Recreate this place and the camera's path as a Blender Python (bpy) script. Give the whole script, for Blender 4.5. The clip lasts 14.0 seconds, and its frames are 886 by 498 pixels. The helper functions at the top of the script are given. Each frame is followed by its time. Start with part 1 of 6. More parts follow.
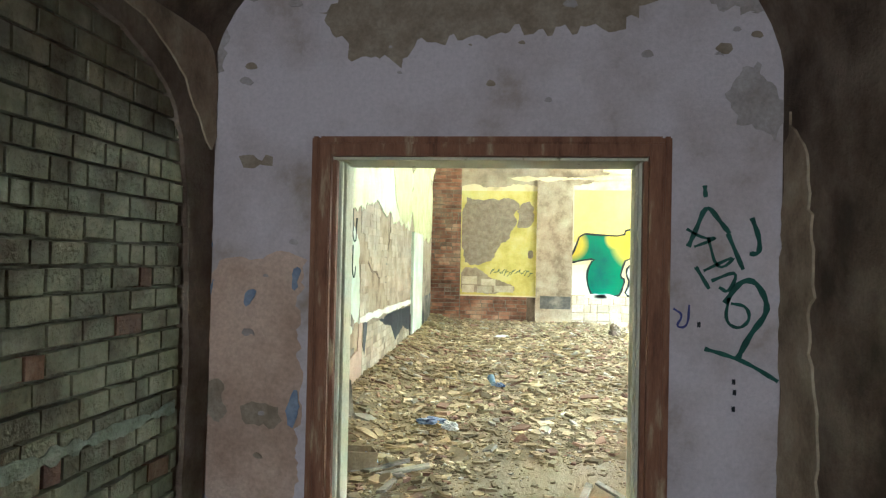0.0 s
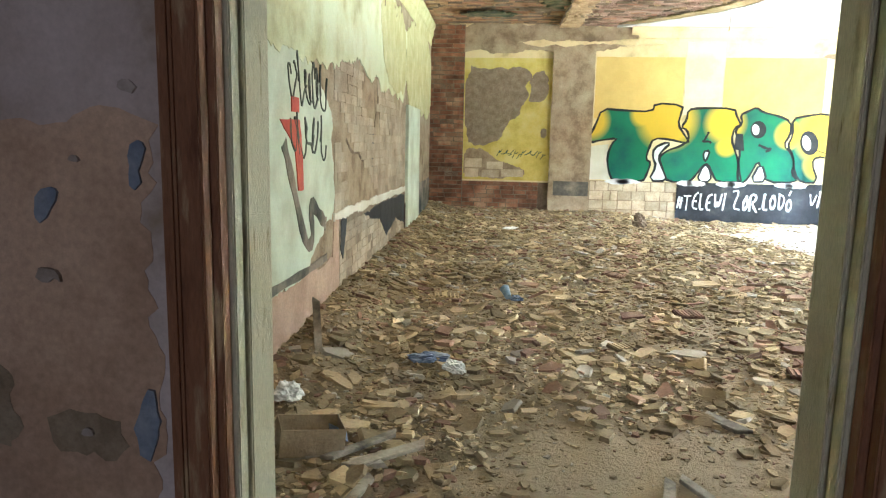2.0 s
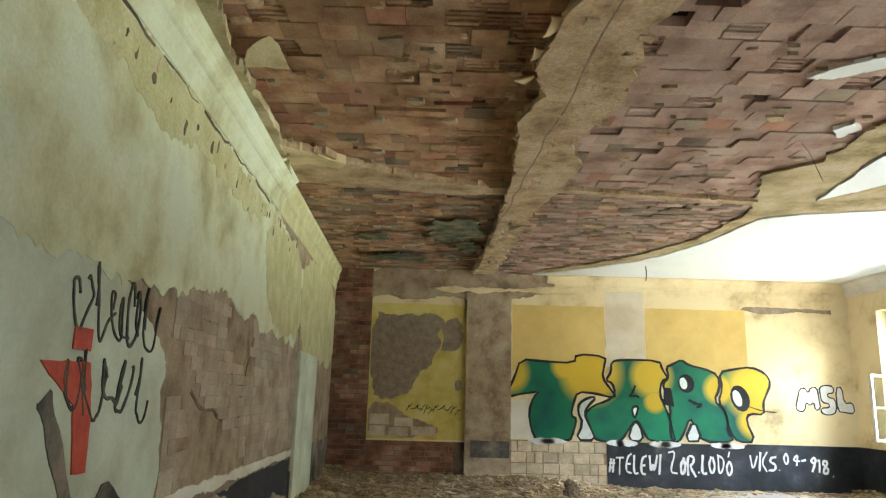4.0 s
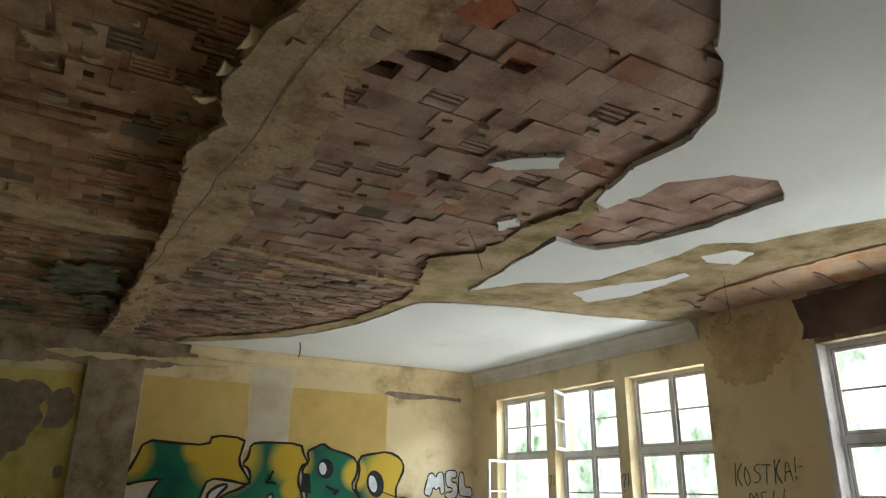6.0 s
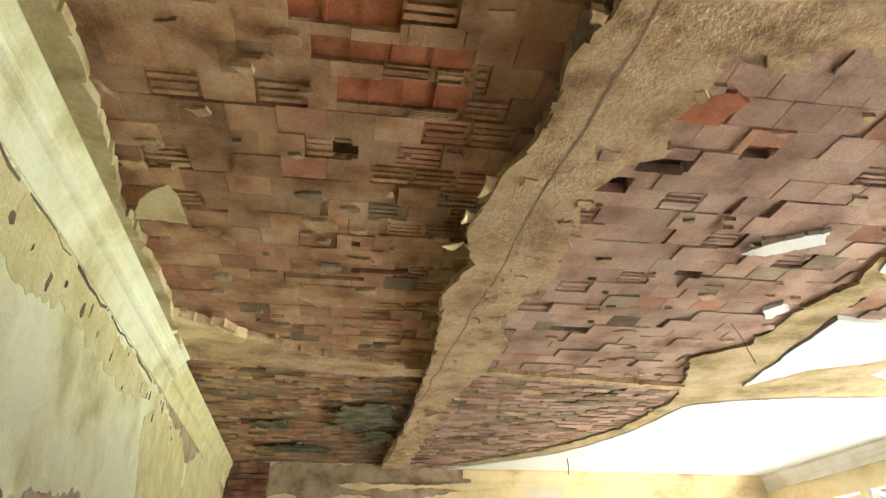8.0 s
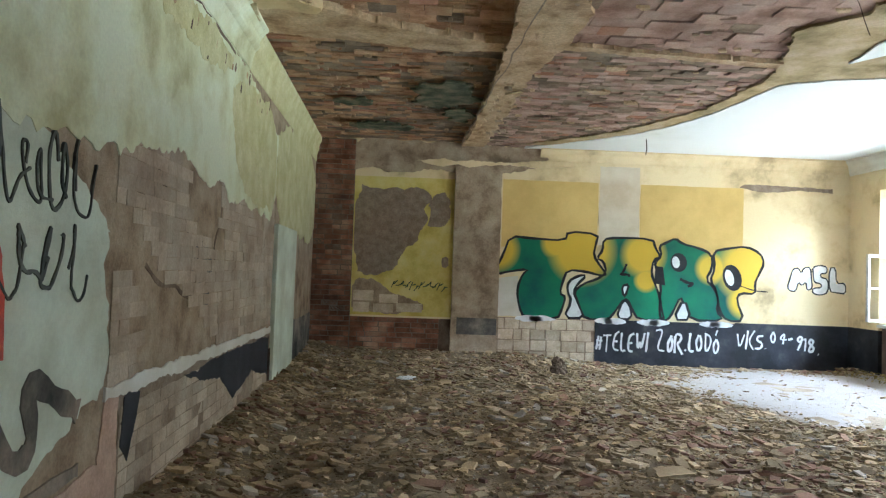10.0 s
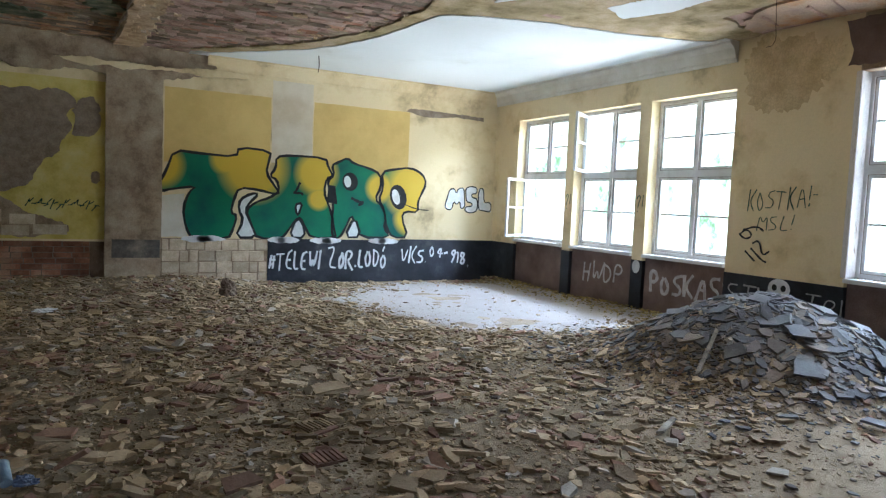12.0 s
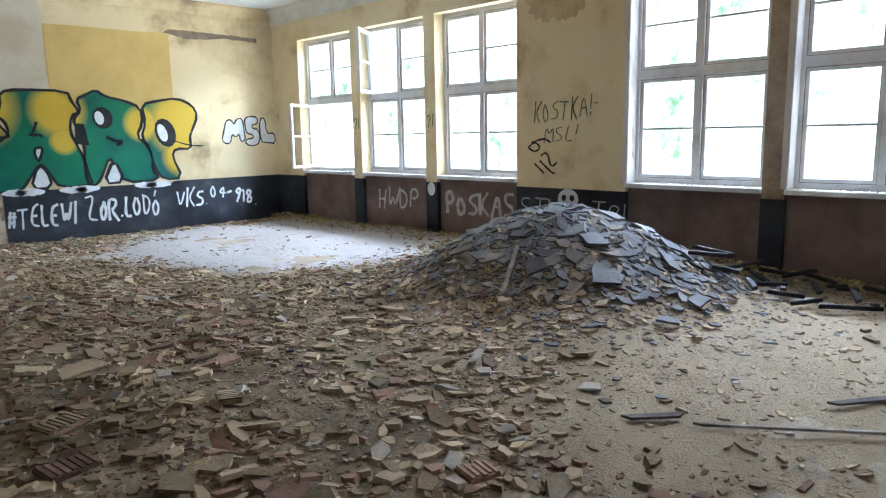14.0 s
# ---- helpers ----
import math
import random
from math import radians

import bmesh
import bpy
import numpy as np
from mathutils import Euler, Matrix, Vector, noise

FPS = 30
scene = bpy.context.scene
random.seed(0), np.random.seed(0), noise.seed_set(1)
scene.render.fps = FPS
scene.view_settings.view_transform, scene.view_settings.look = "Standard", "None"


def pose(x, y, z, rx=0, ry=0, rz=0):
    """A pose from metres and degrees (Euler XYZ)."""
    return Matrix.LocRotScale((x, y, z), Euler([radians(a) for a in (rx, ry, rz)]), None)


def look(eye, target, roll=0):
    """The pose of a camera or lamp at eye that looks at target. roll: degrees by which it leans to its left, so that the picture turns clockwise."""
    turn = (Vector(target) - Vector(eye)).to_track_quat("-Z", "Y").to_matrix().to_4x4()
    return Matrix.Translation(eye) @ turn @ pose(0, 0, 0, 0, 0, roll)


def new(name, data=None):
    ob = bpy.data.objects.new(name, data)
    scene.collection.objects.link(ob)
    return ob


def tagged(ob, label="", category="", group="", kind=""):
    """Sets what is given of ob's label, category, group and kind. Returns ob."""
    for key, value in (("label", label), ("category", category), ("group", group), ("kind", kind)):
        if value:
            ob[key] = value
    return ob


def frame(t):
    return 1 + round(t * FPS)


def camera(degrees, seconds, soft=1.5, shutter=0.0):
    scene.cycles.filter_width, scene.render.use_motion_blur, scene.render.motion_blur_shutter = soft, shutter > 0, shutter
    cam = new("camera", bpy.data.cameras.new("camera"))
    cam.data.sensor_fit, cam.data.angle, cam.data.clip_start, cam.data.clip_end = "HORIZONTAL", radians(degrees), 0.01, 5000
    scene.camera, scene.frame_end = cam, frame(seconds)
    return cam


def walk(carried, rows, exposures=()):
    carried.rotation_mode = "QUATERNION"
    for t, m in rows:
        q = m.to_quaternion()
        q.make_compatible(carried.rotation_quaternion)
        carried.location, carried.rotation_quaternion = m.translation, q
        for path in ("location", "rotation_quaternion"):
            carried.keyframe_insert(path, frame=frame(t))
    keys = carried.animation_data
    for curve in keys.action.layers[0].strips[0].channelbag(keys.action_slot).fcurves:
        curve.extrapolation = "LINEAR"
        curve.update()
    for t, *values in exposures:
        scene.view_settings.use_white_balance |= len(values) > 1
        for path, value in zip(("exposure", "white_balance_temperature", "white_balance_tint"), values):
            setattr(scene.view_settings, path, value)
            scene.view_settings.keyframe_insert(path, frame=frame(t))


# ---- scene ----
cam = camera(65.5, 14.0, soft=1.25)
PATH = [
    (0, (0.448, 0.162, 1.522), (0.224, 2.149, 1.554), 1.2),
    (0.5, (0.385, 0.731, 1.505), (0.088, 2.702, 1.351), 0.8),
    (1, (0.233, 1.108, 1.499), (-0.045, 3.077, 1.283), 1.2),
    (1.5, (0.224, 1.58, 1.461), (-0.013, 3.547, 1.186), 1.3),
    (2, (0.229, 2.013, 1.482), (0.016, 3.978, 1.174), 1.2),
    (2.2, (0.197, 2.24, 1.453), (0.036, 4.21, 1.145), 1.7),
    (4.3, (0.324, 3.661, 1.536), (0.363, 5.585, 2.082), 1.5),
    (4.5, (0.342, 3.757, 1.559), (0.425, 5.662, 2.163), 1.4),
    (5, (0.309, 4.0, 1.508), (0.743, 5.845, 2.149), 0.2),
    (5.5, (0.295, 4.226, 1.501), (1.046, 5.961, 2.151), 1.2),
    (6, (0.331, 4.197, 1.515), (1.259, 5.841, 2.175), 0.8),
    (6.5, (0.4, 4.175, 1.51), (1.509, 5.699, 2.18), 0.3),
    (7, (0.41, 4.184, 1.495), (1.478, 5.743, 2.151), 0.9),
    (7.5, (0.281, 4.159, 1.568), (0.907, 5.892, 2.346), -0.2),
    (8, (0.212, 4.132, 1.605), (0.467, 5.884, 2.535), -0.2),
    (8.5, (0.194, 4.123, 1.603), (0.243, 5.89, 2.538), 1.6),
    (8.7, (0.191, 4.136, 1.579), (0.191, 5.945, 2.433), 2.4),
    (10.8, (0.261, 4.233, 1.498), (0.486, 6.213, 1.337), 1.5),
    (11, (0.243, 4.267, 1.522), (0.605, 6.227, 1.355), 1.8),
    (11.5, (0.285, 4.248, 1.552), (0.996, 6.112, 1.402), 2.6),
    (12, (0.472, 4.288, 1.551), (1.405, 6.052, 1.414), 2.5),
    (12.5, (0.606, 4.339, 1.552), (1.622, 6.057, 1.421), 2.0),
    (13, (0.67, 4.458, 1.551), (1.835, 6.078, 1.424), 1.6),
    (13.5, (0.742, 4.676, 1.519), (2.107, 6.122, 1.304), 0.3),
    (14, (0.909, 4.76, 1.485), (2.293, 6.167, 1.157), -1.1),
]
EXPOSURES = [(0, 3.0, 5350, -8), (1.0, 2.7, 5550, -4), (2.2, 1.95, 5850, 4), (4.3, 0.5, 6200, 6), (5.0, -0.1, 6150, 6), (5.5, -0.45, 6150, 8), (6.5, -0.75, 6200, 11), (7.0, -0.8, 6150, 12), (7.5, 0.7, 6350, 12), (8.0, 1.3, 6700, 11), (8.4, 1.25, 6700, 11), (8.7, 0.8, 6350, 10), (10.8, 0.6, 5350, 9), (11.1, 0.5, 5350, 9), (11.5, 0.05, 5300, 10), (12.5, 0.1, 5250, 12), (13.2, 0.0, 5250, 13), (14, 0.15, 5300, 12)]
walk(cam, [(t, look(eye, target, roll)) for t, eye, target, roll in PATH], EXPOSURES)

# room: back wall, window wall, ceiling, door wall faces, corridor sides
YB, XW, ZC = 16.27, 7.92, 3.8
D0, D1 = 3.62, 3.95
CL, CR = -1.19, 1.69


def left_x(y):
    """The long blank wall runs a little askew."""
    return -1.41 - 0.034 * (y - 9.6)


# ---- light ----
world = bpy.data.worlds.new("overcast_sky")
scene.world = world
world.use_nodes = True
wn, wl = world.node_tree.nodes, world.node_tree.links
sky = wn.new("ShaderNodeTexSky")
sky.sky_type, sky.sun_disc = "NISHITA", False
sky.sun_elevation, sky.sun_rotation, sky.air_density, sky.dust_density = radians(48), radians(250), 1.0, 2.5
wl.new(sky.outputs[0], wn["Background"].inputs[0])
wn["Background"].inputs[1].default_value = 0.15

sun = new("sun", bpy.data.lights.new("sun", "SUN"))
sun.data.energy, sun.data.angle, sun.data.color = 1.2, radians(12), (1.0, 0.95, 0.86)
sun.matrix_world = look((-20, -8, 24), (0, 0, 0))


def fill_lamp(name, at, aim, w, h, power, colour):
    """An added area lamp outside the view that stands in for daylight."""
    d = bpy.data.lights.new(name, "AREA")
    d.shape, d.size, d.size_y, d.energy, d.color = "RECTANGLE", w, h, power, colour
    ob = new(name, d)
    ob.matrix_world = look(at, aim)
    return ob


SKYLIGHT = (0.80, 0.90, 1.0)
# big lamp hidden above the window heads, added in place of the sky
fill_lamp("skylight_fill", (XW + 6.5, 10.5, 7.0), (XW - 6.0, 9.8, 1.2), 12.0, 4.0, 6000, SKYLIGHT)
# unseen lamp below the sills, added as ground bounce to brighten the ceiling
fill_lamp("ceiling_fill_light", (XW + 4.5, 10.5, -1.6), (XW - 4.0, 10.5, 3.8), 11.0, 3.0, 1500, (1.0, 0.97, 0.88))
# second unseen lamp, added low and far out to lift the left wall
fill_lamp("left_wall_fill_light", (XW + 16.0, 9.5, -2.3), (XW - 9.0, 8.5, 2.6), 26.0, 2.0, 2400, (0.97, 1.0, 0.88))
# fill lamp added behind the camera; no source is visible there
fill_lamp("corridor_fill_light", (-0.3, -3.3, 1.7), (0.3, 3.0, 1.4), 1.0, 1.4, 16, (0.97, 0.93, 0.98))

# ---- materials ----


def material(name, colours, scale=3.0, rough=0.9, bump=0.3, fine=45.0, detail=6.0, contrast=(0.35, 0.65), metal=0.0, per_piece=0.0, spread=0.22, stretch=(1, 1, 1), spec=0.3):
    """Two-scale mottled surface: broad stains from the first noise, grain from the second, relief from both."""
    m = bpy.data.materials.new(name)
    m.use_nodes = True
    n, l = m.node_tree.nodes, m.node_tree.links
    b = n["Principled BSDF"]
    geo = n.new("ShaderNodeNewGeometry")
    mp = n.new("ShaderNodeMapping")
    mp.inputs["Scale"].default_value = stretch
    l.new(geo.outputs["Position"], mp.inputs["Vector"])
    broad, grain = n.new("ShaderNodeTexNoise"), n.new("ShaderNodeTexNoise")
    for node, s, d, r in ((broad, scale, detail, 0.6), (grain, fine, 5.0, 0.7)):
        node.inputs["Scale"].default_value, node.inputs["Detail"].default_value, node.inputs["Roughness"].default_value = s, d, r
        l.new(mp.outputs[0], node.inputs["Vector"])
    ramp = n.new("ShaderNodeValToRGB")
    lo, hi = contrast
    ramp.color_ramp.elements[0].position, ramp.color_ramp.elements[1].position = lo, hi
    ramp.color_ramp.elements[0].color, ramp.color_ramp.elements[1].color = (*colours[0], 1), (*colours[-1], 1)
    for i, c in enumerate(colours[1:-1]):
        e = ramp.color_ramp.elements.new(lo + (hi - lo) * (i + 1) / (len(colours) - 1))
        e.color = (*c, 1)
    l.new(broad.outputs["Fac"], ramp.inputs[0])
    val = n.new("ShaderNodeMapRange")
    val.inputs["From Min"].default_value, val.inputs["From Max"].default_value = 0.25, 0.75
    val.inputs["To Min"].default_value, val.inputs["To Max"].default_value = 1 - spread, 1 + spread
    l.new(grain.outputs["Fac"], val.inputs["Value"])
    hsv = n.new("ShaderNodeHueSaturation")
    l.new(ramp.outputs[0], hsv.inputs["Color"])
    if per_piece:
        info = n.new("ShaderNodeObjectInfo")
        isl = geo.outputs["Random Per Island"]
        add = n.new("ShaderNodeMath")
        l.new(info.outputs["Random"], add.inputs[0]), l.new(isl, add.inputs[1])
        fr = n.new("ShaderNodeMath")
        fr.operation = "FRACT"
        l.new(add.outputs[0], fr.inputs[0])
        pr = n.new("ShaderNodeMapRange")
        pr.inputs["To Min"].default_value, pr.inputs["To Max"].default_value = 1 - per_piece, 1 + per_piece
        l.new(fr.outputs[0], pr.inputs["Value"])
        mul = n.new("ShaderNodeMath")
        mul.operation = "MULTIPLY"
        l.new(val.outputs[0], mul.inputs[0]), l.new(pr.outputs[0], mul.inputs[1])
        l.new(mul.outputs[0], hsv.inputs["Value"])
    else:
        l.new(val.outputs[0], hsv.inputs["Value"])
    l.new(hsv.outputs[0], b.inputs["Base Color"])
    b.inputs["Roughness"].default_value, b.inputs["Metallic"].default_value = rough, metal
    b.inputs["Specular IOR Level"].default_value = spec
    if bump:
        mixn = n.new("ShaderNodeMath")
        l.new(broad.outputs["Fac"], mixn.inputs[0]), l.new(grain.outputs["Fac"], mixn.inputs[1])
        bp = n.new("ShaderNodeBump")
        bp.inputs["Strength"].default_value, bp.inputs["Distance"].default_value = bump, 0.02
        l.new(mixn.outputs[0], bp.inputs["Height"]), l.new(bp.outputs[0], b.inputs["Normal"])
    return m


M_LILAC = material("lilac_limewash", [(0.31, 0.235, 0.18), (0.48, 0.40, 0.39), (0.57, 0.485, 0.49)], 1.9, 0.92, 0.35, contrast=(0.3, 0.56), spread=0.12)
M_TANPLASTER = material("bare_tan_plaster", [(0.22, 0.155, 0.10), (0.36, 0.27, 0.18), (0.45, 0.36, 0.25)], 3.5, 0.95, 0.6)
M_DARKPLASTER = material("dark_brown_plaster", [(0.07, 0.045, 0.03), (0.16, 0.11, 0.075), (0.24, 0.18, 0.13)], 2.5, 0.95, 0.7)
M_STAIN = material("brown_damp_stain", [(0.22, 0.16, 0.11), (0.33, 0.26, 0.19)], 8, 0.95, 0.4)
M_BLUEFLAKE = material("old_blue_paint", [(0.16, 0.19, 0.27), (0.26, 0.29, 0.36)], 12, 0.8, 0.3)
M_CREAM = material("cream_wall_paint", [(0.42, 0.32, 0.18), (0.66, 0.52, 0.29), (0.74, 0.61, 0.37)], 1.5, 0.85, 0.2, spread=0.06, contrast=(0.3, 0.5))
M_YELLOW = material("yellow_wall_paint", [(0.58, 0.40, 0.13), (0.68, 0.49, 0.17)], 2.0, 0.8, 0.15, spread=0.05)
M_LEMON = material("lemon_wall_paint", [(0.50, 0.38, 0.08), (0.62, 0.50, 0.14), (0.66, 0.56, 0.22)], 3.0, 0.8, 0.2, spread=0.07)
M_WHITE = material("white_limewash", [(0.62, 0.57, 0.47), (0.76, 0.73, 0.66)], 2.0, 0.9, 0.15, spread=0.05)
M_CEILWHITE = material("white_ceiling_plaster", [(0.60, 0.60, 0.54), (0.74, 0.76, 0.74), (0.78, 0.80, 0.79)], 0.9, 0.9, 0.1, spread=0.04, contrast=(0.25, 0.5))
M_GREENCREAM = material("greenish_cream_paint", [(0.46, 0.43, 0.23), (0.64, 0.64, 0.41), (0.74, 0.77, 0.58)], 1.7, 0.85, 0.3, spread=0.1, contrast=(0.33, 0.58))
M_PALEGREEN = material("pale_green_paint", [(0.50, 0.52, 0.40), (0.68, 0.73, 0.61)], 2.2, 0.85, 0.2, spread=0.07)
M_BLACK = material("black_dado_paint", [(0.012, 0.013, 0.017), (0.03, 0.032, 0.042), (0.10, 0.09, 0.085)], 2.2, 0.6, 0.2, contrast=(0.4, 0.8))
M_DADOGREY = material("scuffed_dark_dado", [(0.03, 0.032, 0.03), (0.13, 0.115, 0.095), (0.30, 0.24, 0.19)], 2.0, 0.8, 0.3, contrast=(0.35, 0.62))
M_PINKDADO = material("dusty_pink_plaster", [(0.38, 0.245, 0.175), (0.57, 0.40, 0.305)], 2.0, 0.9, 0.3)
M_BROWNPANEL = material("brown_plaster_panel", [(0.13, 0.085, 0.07), (0.23, 0.16, 0.135)], 2.0, 0.9, 0.3)
M_BRICK = material("red_brick", [(0.13, 0.06, 0.035), (0.27, 0.12, 0.07), (0.36, 0.23, 0.15)], 2.5, 0.9, 0.5, per_piece=0.4)
M_OLDBRICK = material("green_grey_painted_brick", [(0.085, 0.065, 0.038), (0.17, 0.145, 0.09), (0.255, 0.225, 0.15)], 3.4, 0.9, 0.9, per_piece=0.2, spread=0.2, fine=28)
M_OLDRED = material("dull_red_brick", [(0.07, 0.035, 0.022), (0.15, 0.075, 0.045), (0.21, 0.13, 0.085)], 4.0, 0.9, 0.8, per_piece=0.3)
M_DULLSTRIPE = material("worn_pale_stripe", [(0.13, 0.12, 0.08), (0.23, 0.235, 0.185)], 9.0, 0.9, 0.5)
M_MORTAR = material("grey_mortar", [(0.13, 0.10, 0.07), (0.25, 0.20, 0.15)], 6, 0.95, 0.6)
M_DARKMORTAR = material("dark_joint", [(0.065, 0.05, 0.032), (0.17, 0.145, 0.095)], 6, 0.95, 0.6)
M_CREAMBLOCK = material("cream_concrete_block", [(0.46, 0.36, 0.24), (0.62, 0.52, 0.38)], 7, 0.9, 0.3, per_piece=0.15)
M_BLOCKJOINT = material("brown_block_joint", [(0.24, 0.17, 0.11), (0.34, 0.25, 0.17)], 7, 0.95, 0.4)
M_CLAY = material("hollow_clay_block", [(0.28, 0.165, 0.12), (0.46, 0.305, 0.235), (0.53, 0.39, 0.31)], 2.6, 0.95, 0.9, per_piece=0.14, fine=60)
M_CLAYRED = material("broken_red_clay", [(0.34, 0.11, 0.05), (0.52, 0.20, 0.10)], 4.0, 0.95, 0.6)
# near-black colour puts the shade of holes and gaps into the surface
M_CLAYDARK = material("hole_and_gap_shade", [(0.03, 0.02, 0.015), (0.09, 0.05, 0.035)], 4.0, 0.95, 0.4)
M_COAT = material("tan_render_coat", [(0.25, 0.155, 0.08), (0.49, 0.345, 0.20), (0.60, 0.455, 0.285)], 3.2, 0.95, 1.0, fine=30, spread=0.3, contrast=(0.3, 0.6))
M_GREENCOAT = material("mossy_render_coat", [(0.22, 0.17, 0.07), (0.40, 0.31, 0.16), (0.50, 0.39, 0.25)], 3.0, 0.95, 0.7)
M_ORANGECOAT = material("orange_stained_render", [(0.48, 0.22, 0.07), (0.50, 0.36, 0.24), (0.42, 0.30, 0.22)], 1.6, 0.95, 0.5)
M_BROWNWOOD = material("chipped_brown_gloss_wood", [(0.13, 0.05, 0.026), (0.22, 0.095, 0.05), (0.24, 0.11, 0.06), (0.46, 0.33, 0.20)], 6.0, 0.6, 0.45, contrast=(0.3, 0.72), stretch=(3, 3, 0.5))
M_CREAMWOOD = material("peeling_cream_wood", [(0.07, 0.05, 0.03), (0.44, 0.385, 0.25), (0.58, 0.53, 0.40)], 6.0, 0.7, 0.5, contrast=(0.27, 0.40), stretch=(4, 4, 0.8))
M_WINDOWWOOD = material("white_window_paint", [(0.52, 0.50, 0.47), (0.70, 0.69, 0.68)], 4.0, 0.6, 0.2, spread=0.06, contrast=(0.25, 0.5))
M_SHADEWOOD = material("weathered_wood_and_seam_shade", [(0.10, 0.08, 0.06), (0.30, 0.25, 0.19), (0.42, 0.36, 0.28)], 4.0, 0.85, 0.4, stretch=(1, 1, 1))
M_FLOOR = material("dirt_screed", [(0.20, 0.15, 0.095), (0.31, 0.245, 0.165), (0.40, 0.33, 0.235)], 1.1, 0.95, 0.8, fine=28, spread=0.3)
M_CHIP = material("plaster_rubble", [(0.21, 0.15, 0.08), (0.335, 0.245, 0.14), (0.42, 0.32, 0.195)], 0.9, 0.95, 0.5, per_piece=0.45)
M_CHIPRED = material("clay_rubble", [(0.19, 0.105, 0.07), (0.30, 0.18, 0.12)], 0.9, 0.95, 0.5, per_piece=0.4)
M_CHIPPALE = material("pale_plaster_rubble", [(0.31, 0.26, 0.20), (0.45, 0.39, 0.31)], 0.9, 0.9, 0.4, per_piece=0.25)
M_SLATE = material("blue_grey_slate_rubble", [(0.06, 0.057, 0.057), (0.115, 0.109, 0.107), (0.18, 0.168, 0.155)], 1.2, 0.8, 0.4, per_piece=0.4, spec=0.35)
M_DULLCHIP = material("dull_brown_rubble", [(0.13, 0.10, 0.075), (0.19, 0.15, 0.115), (0.25, 0.20, 0.155)], 1.0, 0.9, 0.5, per_piece=0.4)
M_CHAR = material("charred_timber", [(0.012, 0.011, 0.011), (0.05, 0.045, 0.045)], 6, 0.8, 0.6)
M_BLACKSPRAY = material("black_spray_paint", [(0.008, 0.008, 0.01), (0.02, 0.02, 0.022)], 6, 0.5, 0.05)
M_WHITESPRAY = material("white_spray_paint", [(0.62, 0.62, 0.62), (0.78, 0.78, 0.78)], 8, 0.6, 0.05, spread=0.08)
M_GREYSPRAY = material("thin_grey_spray", [(0.34, 0.31, 0.30), (0.50, 0.47, 0.45)], 8, 0.8, 0.05)
M_PALESPRAY = material("thin_pale_spray", [(0.40, 0.37, 0.36), (0.62, 0.60, 0.59)], 8, 0.8, 0.05)
M_TAGDIM = material("faded_black_spray", [(0.03, 0.035, 0.03), (0.12, 0.125, 0.10)], 7, 0.7, 0.1)
M_TAGGREEN = material("dark_green_marker", [(0.01, 0.05, 0.035), (0.02, 0.09, 0.065)], 8, 0.5, 0.05)
M_TAGBLUE = material("blue_marker", [(0.03, 0.03, 0.12), (0.06, 0.06, 0.2)], 8, 0.5, 0.05)
M_REDSPRAY = material("red_spray_paint", [(0.45, 0.05, 0.03), (0.58, 0.09, 0.05)], 6, 0.6, 0.05)
M_PLASTICBLUE = material("crumpled_blue_plastic", [(0.08, 0.11, 0.2), (0.22, 0.27, 0.38)], 14, 0.4, 0.3)
M_CUP = material("pale_blue_plastic", [(0.14, 0.21, 0.30), (0.27, 0.34, 0.42)], 20, 0.35, 0.1)
M_PAPER = material("white_paper", [(0.70, 0.70, 0.69), (0.80, 0.80, 0.79)], 10, 0.8, 0.2)
M_CARD = material("brown_cardboard", [(0.28, 0.20, 0.12), (0.38, 0.29, 0.19)], 8, 0.9, 0.3)
M_CLAYWARM = material("orange_brown_clay_block", [(0.26, 0.13, 0.065), (0.44, 0.26, 0.145), (0.54, 0.375, 0.235)], 2.6, 0.95, 0.9, per_piece=0.2, fine=50)
M_SCUFF = material("faint_grey_stain", [(0.30, 0.245, 0.215), (0.42, 0.36, 0.34)], 6, 0.95, 0.4)
M_DAMP = material("faint_brown_damp", [(0.50, 0.37, 0.20), (0.69, 0.54, 0.31)], 3.5, 0.9, 0.3)
M_FADED = material("yellowed_green_paint", [(0.50, 0.46, 0.22), (0.64, 0.61, 0.36)], 4, 0.9, 0.3)
M_STRIP = material("beige_limewash", [(0.56, 0.46, 0.32), (0.68, 0.60, 0.47)], 2.0, 0.9, 0.15, spread=0.05)
M_TANBRICK = material("tan_washed_brick", [(0.34, 0.255, 0.18), (0.44, 0.35, 0.255), (0.50, 0.42, 0.32)], 2.5, 0.95, 0.5, per_piece=0.14)
M_TANCREAM = material("tan_stained_cream_plaster", [(0.34, 0.26, 0.13), (0.50, 0.42, 0.24), (0.60, 0.53, 0.34)], 3.0, 0.92, 0.5, spread=0.15)
M_CLAYBARE = material("fresh_red_clay_face", [(0.30, 0.14, 0.08), (0.42, 0.21, 0.13), (0.46, 0.27, 0.18)], 3.0, 0.95, 0.7, per_piece=0.2)
M_CLAYDULL = material("dull_clay_face", [(0.17, 0.12, 0.08), (0.27, 0.20, 0.14), (0.34, 0.27, 0.19)], 2.5, 0.95, 0.8, per_piece=0.25)
M_MOULD = material("green_black_mould", [(0.05, 0.06, 0.035), (0.12, 0.13, 0.075), (0.24, 0.19, 0.12)], 5.0, 0.95, 0.6, contrast=(0.35, 0.62))
M_IRON = material("rusty_wire", [(0.03, 0.02, 0.015), (0.09, 0.05, 0.03)], 20, 0.8, 0.2)

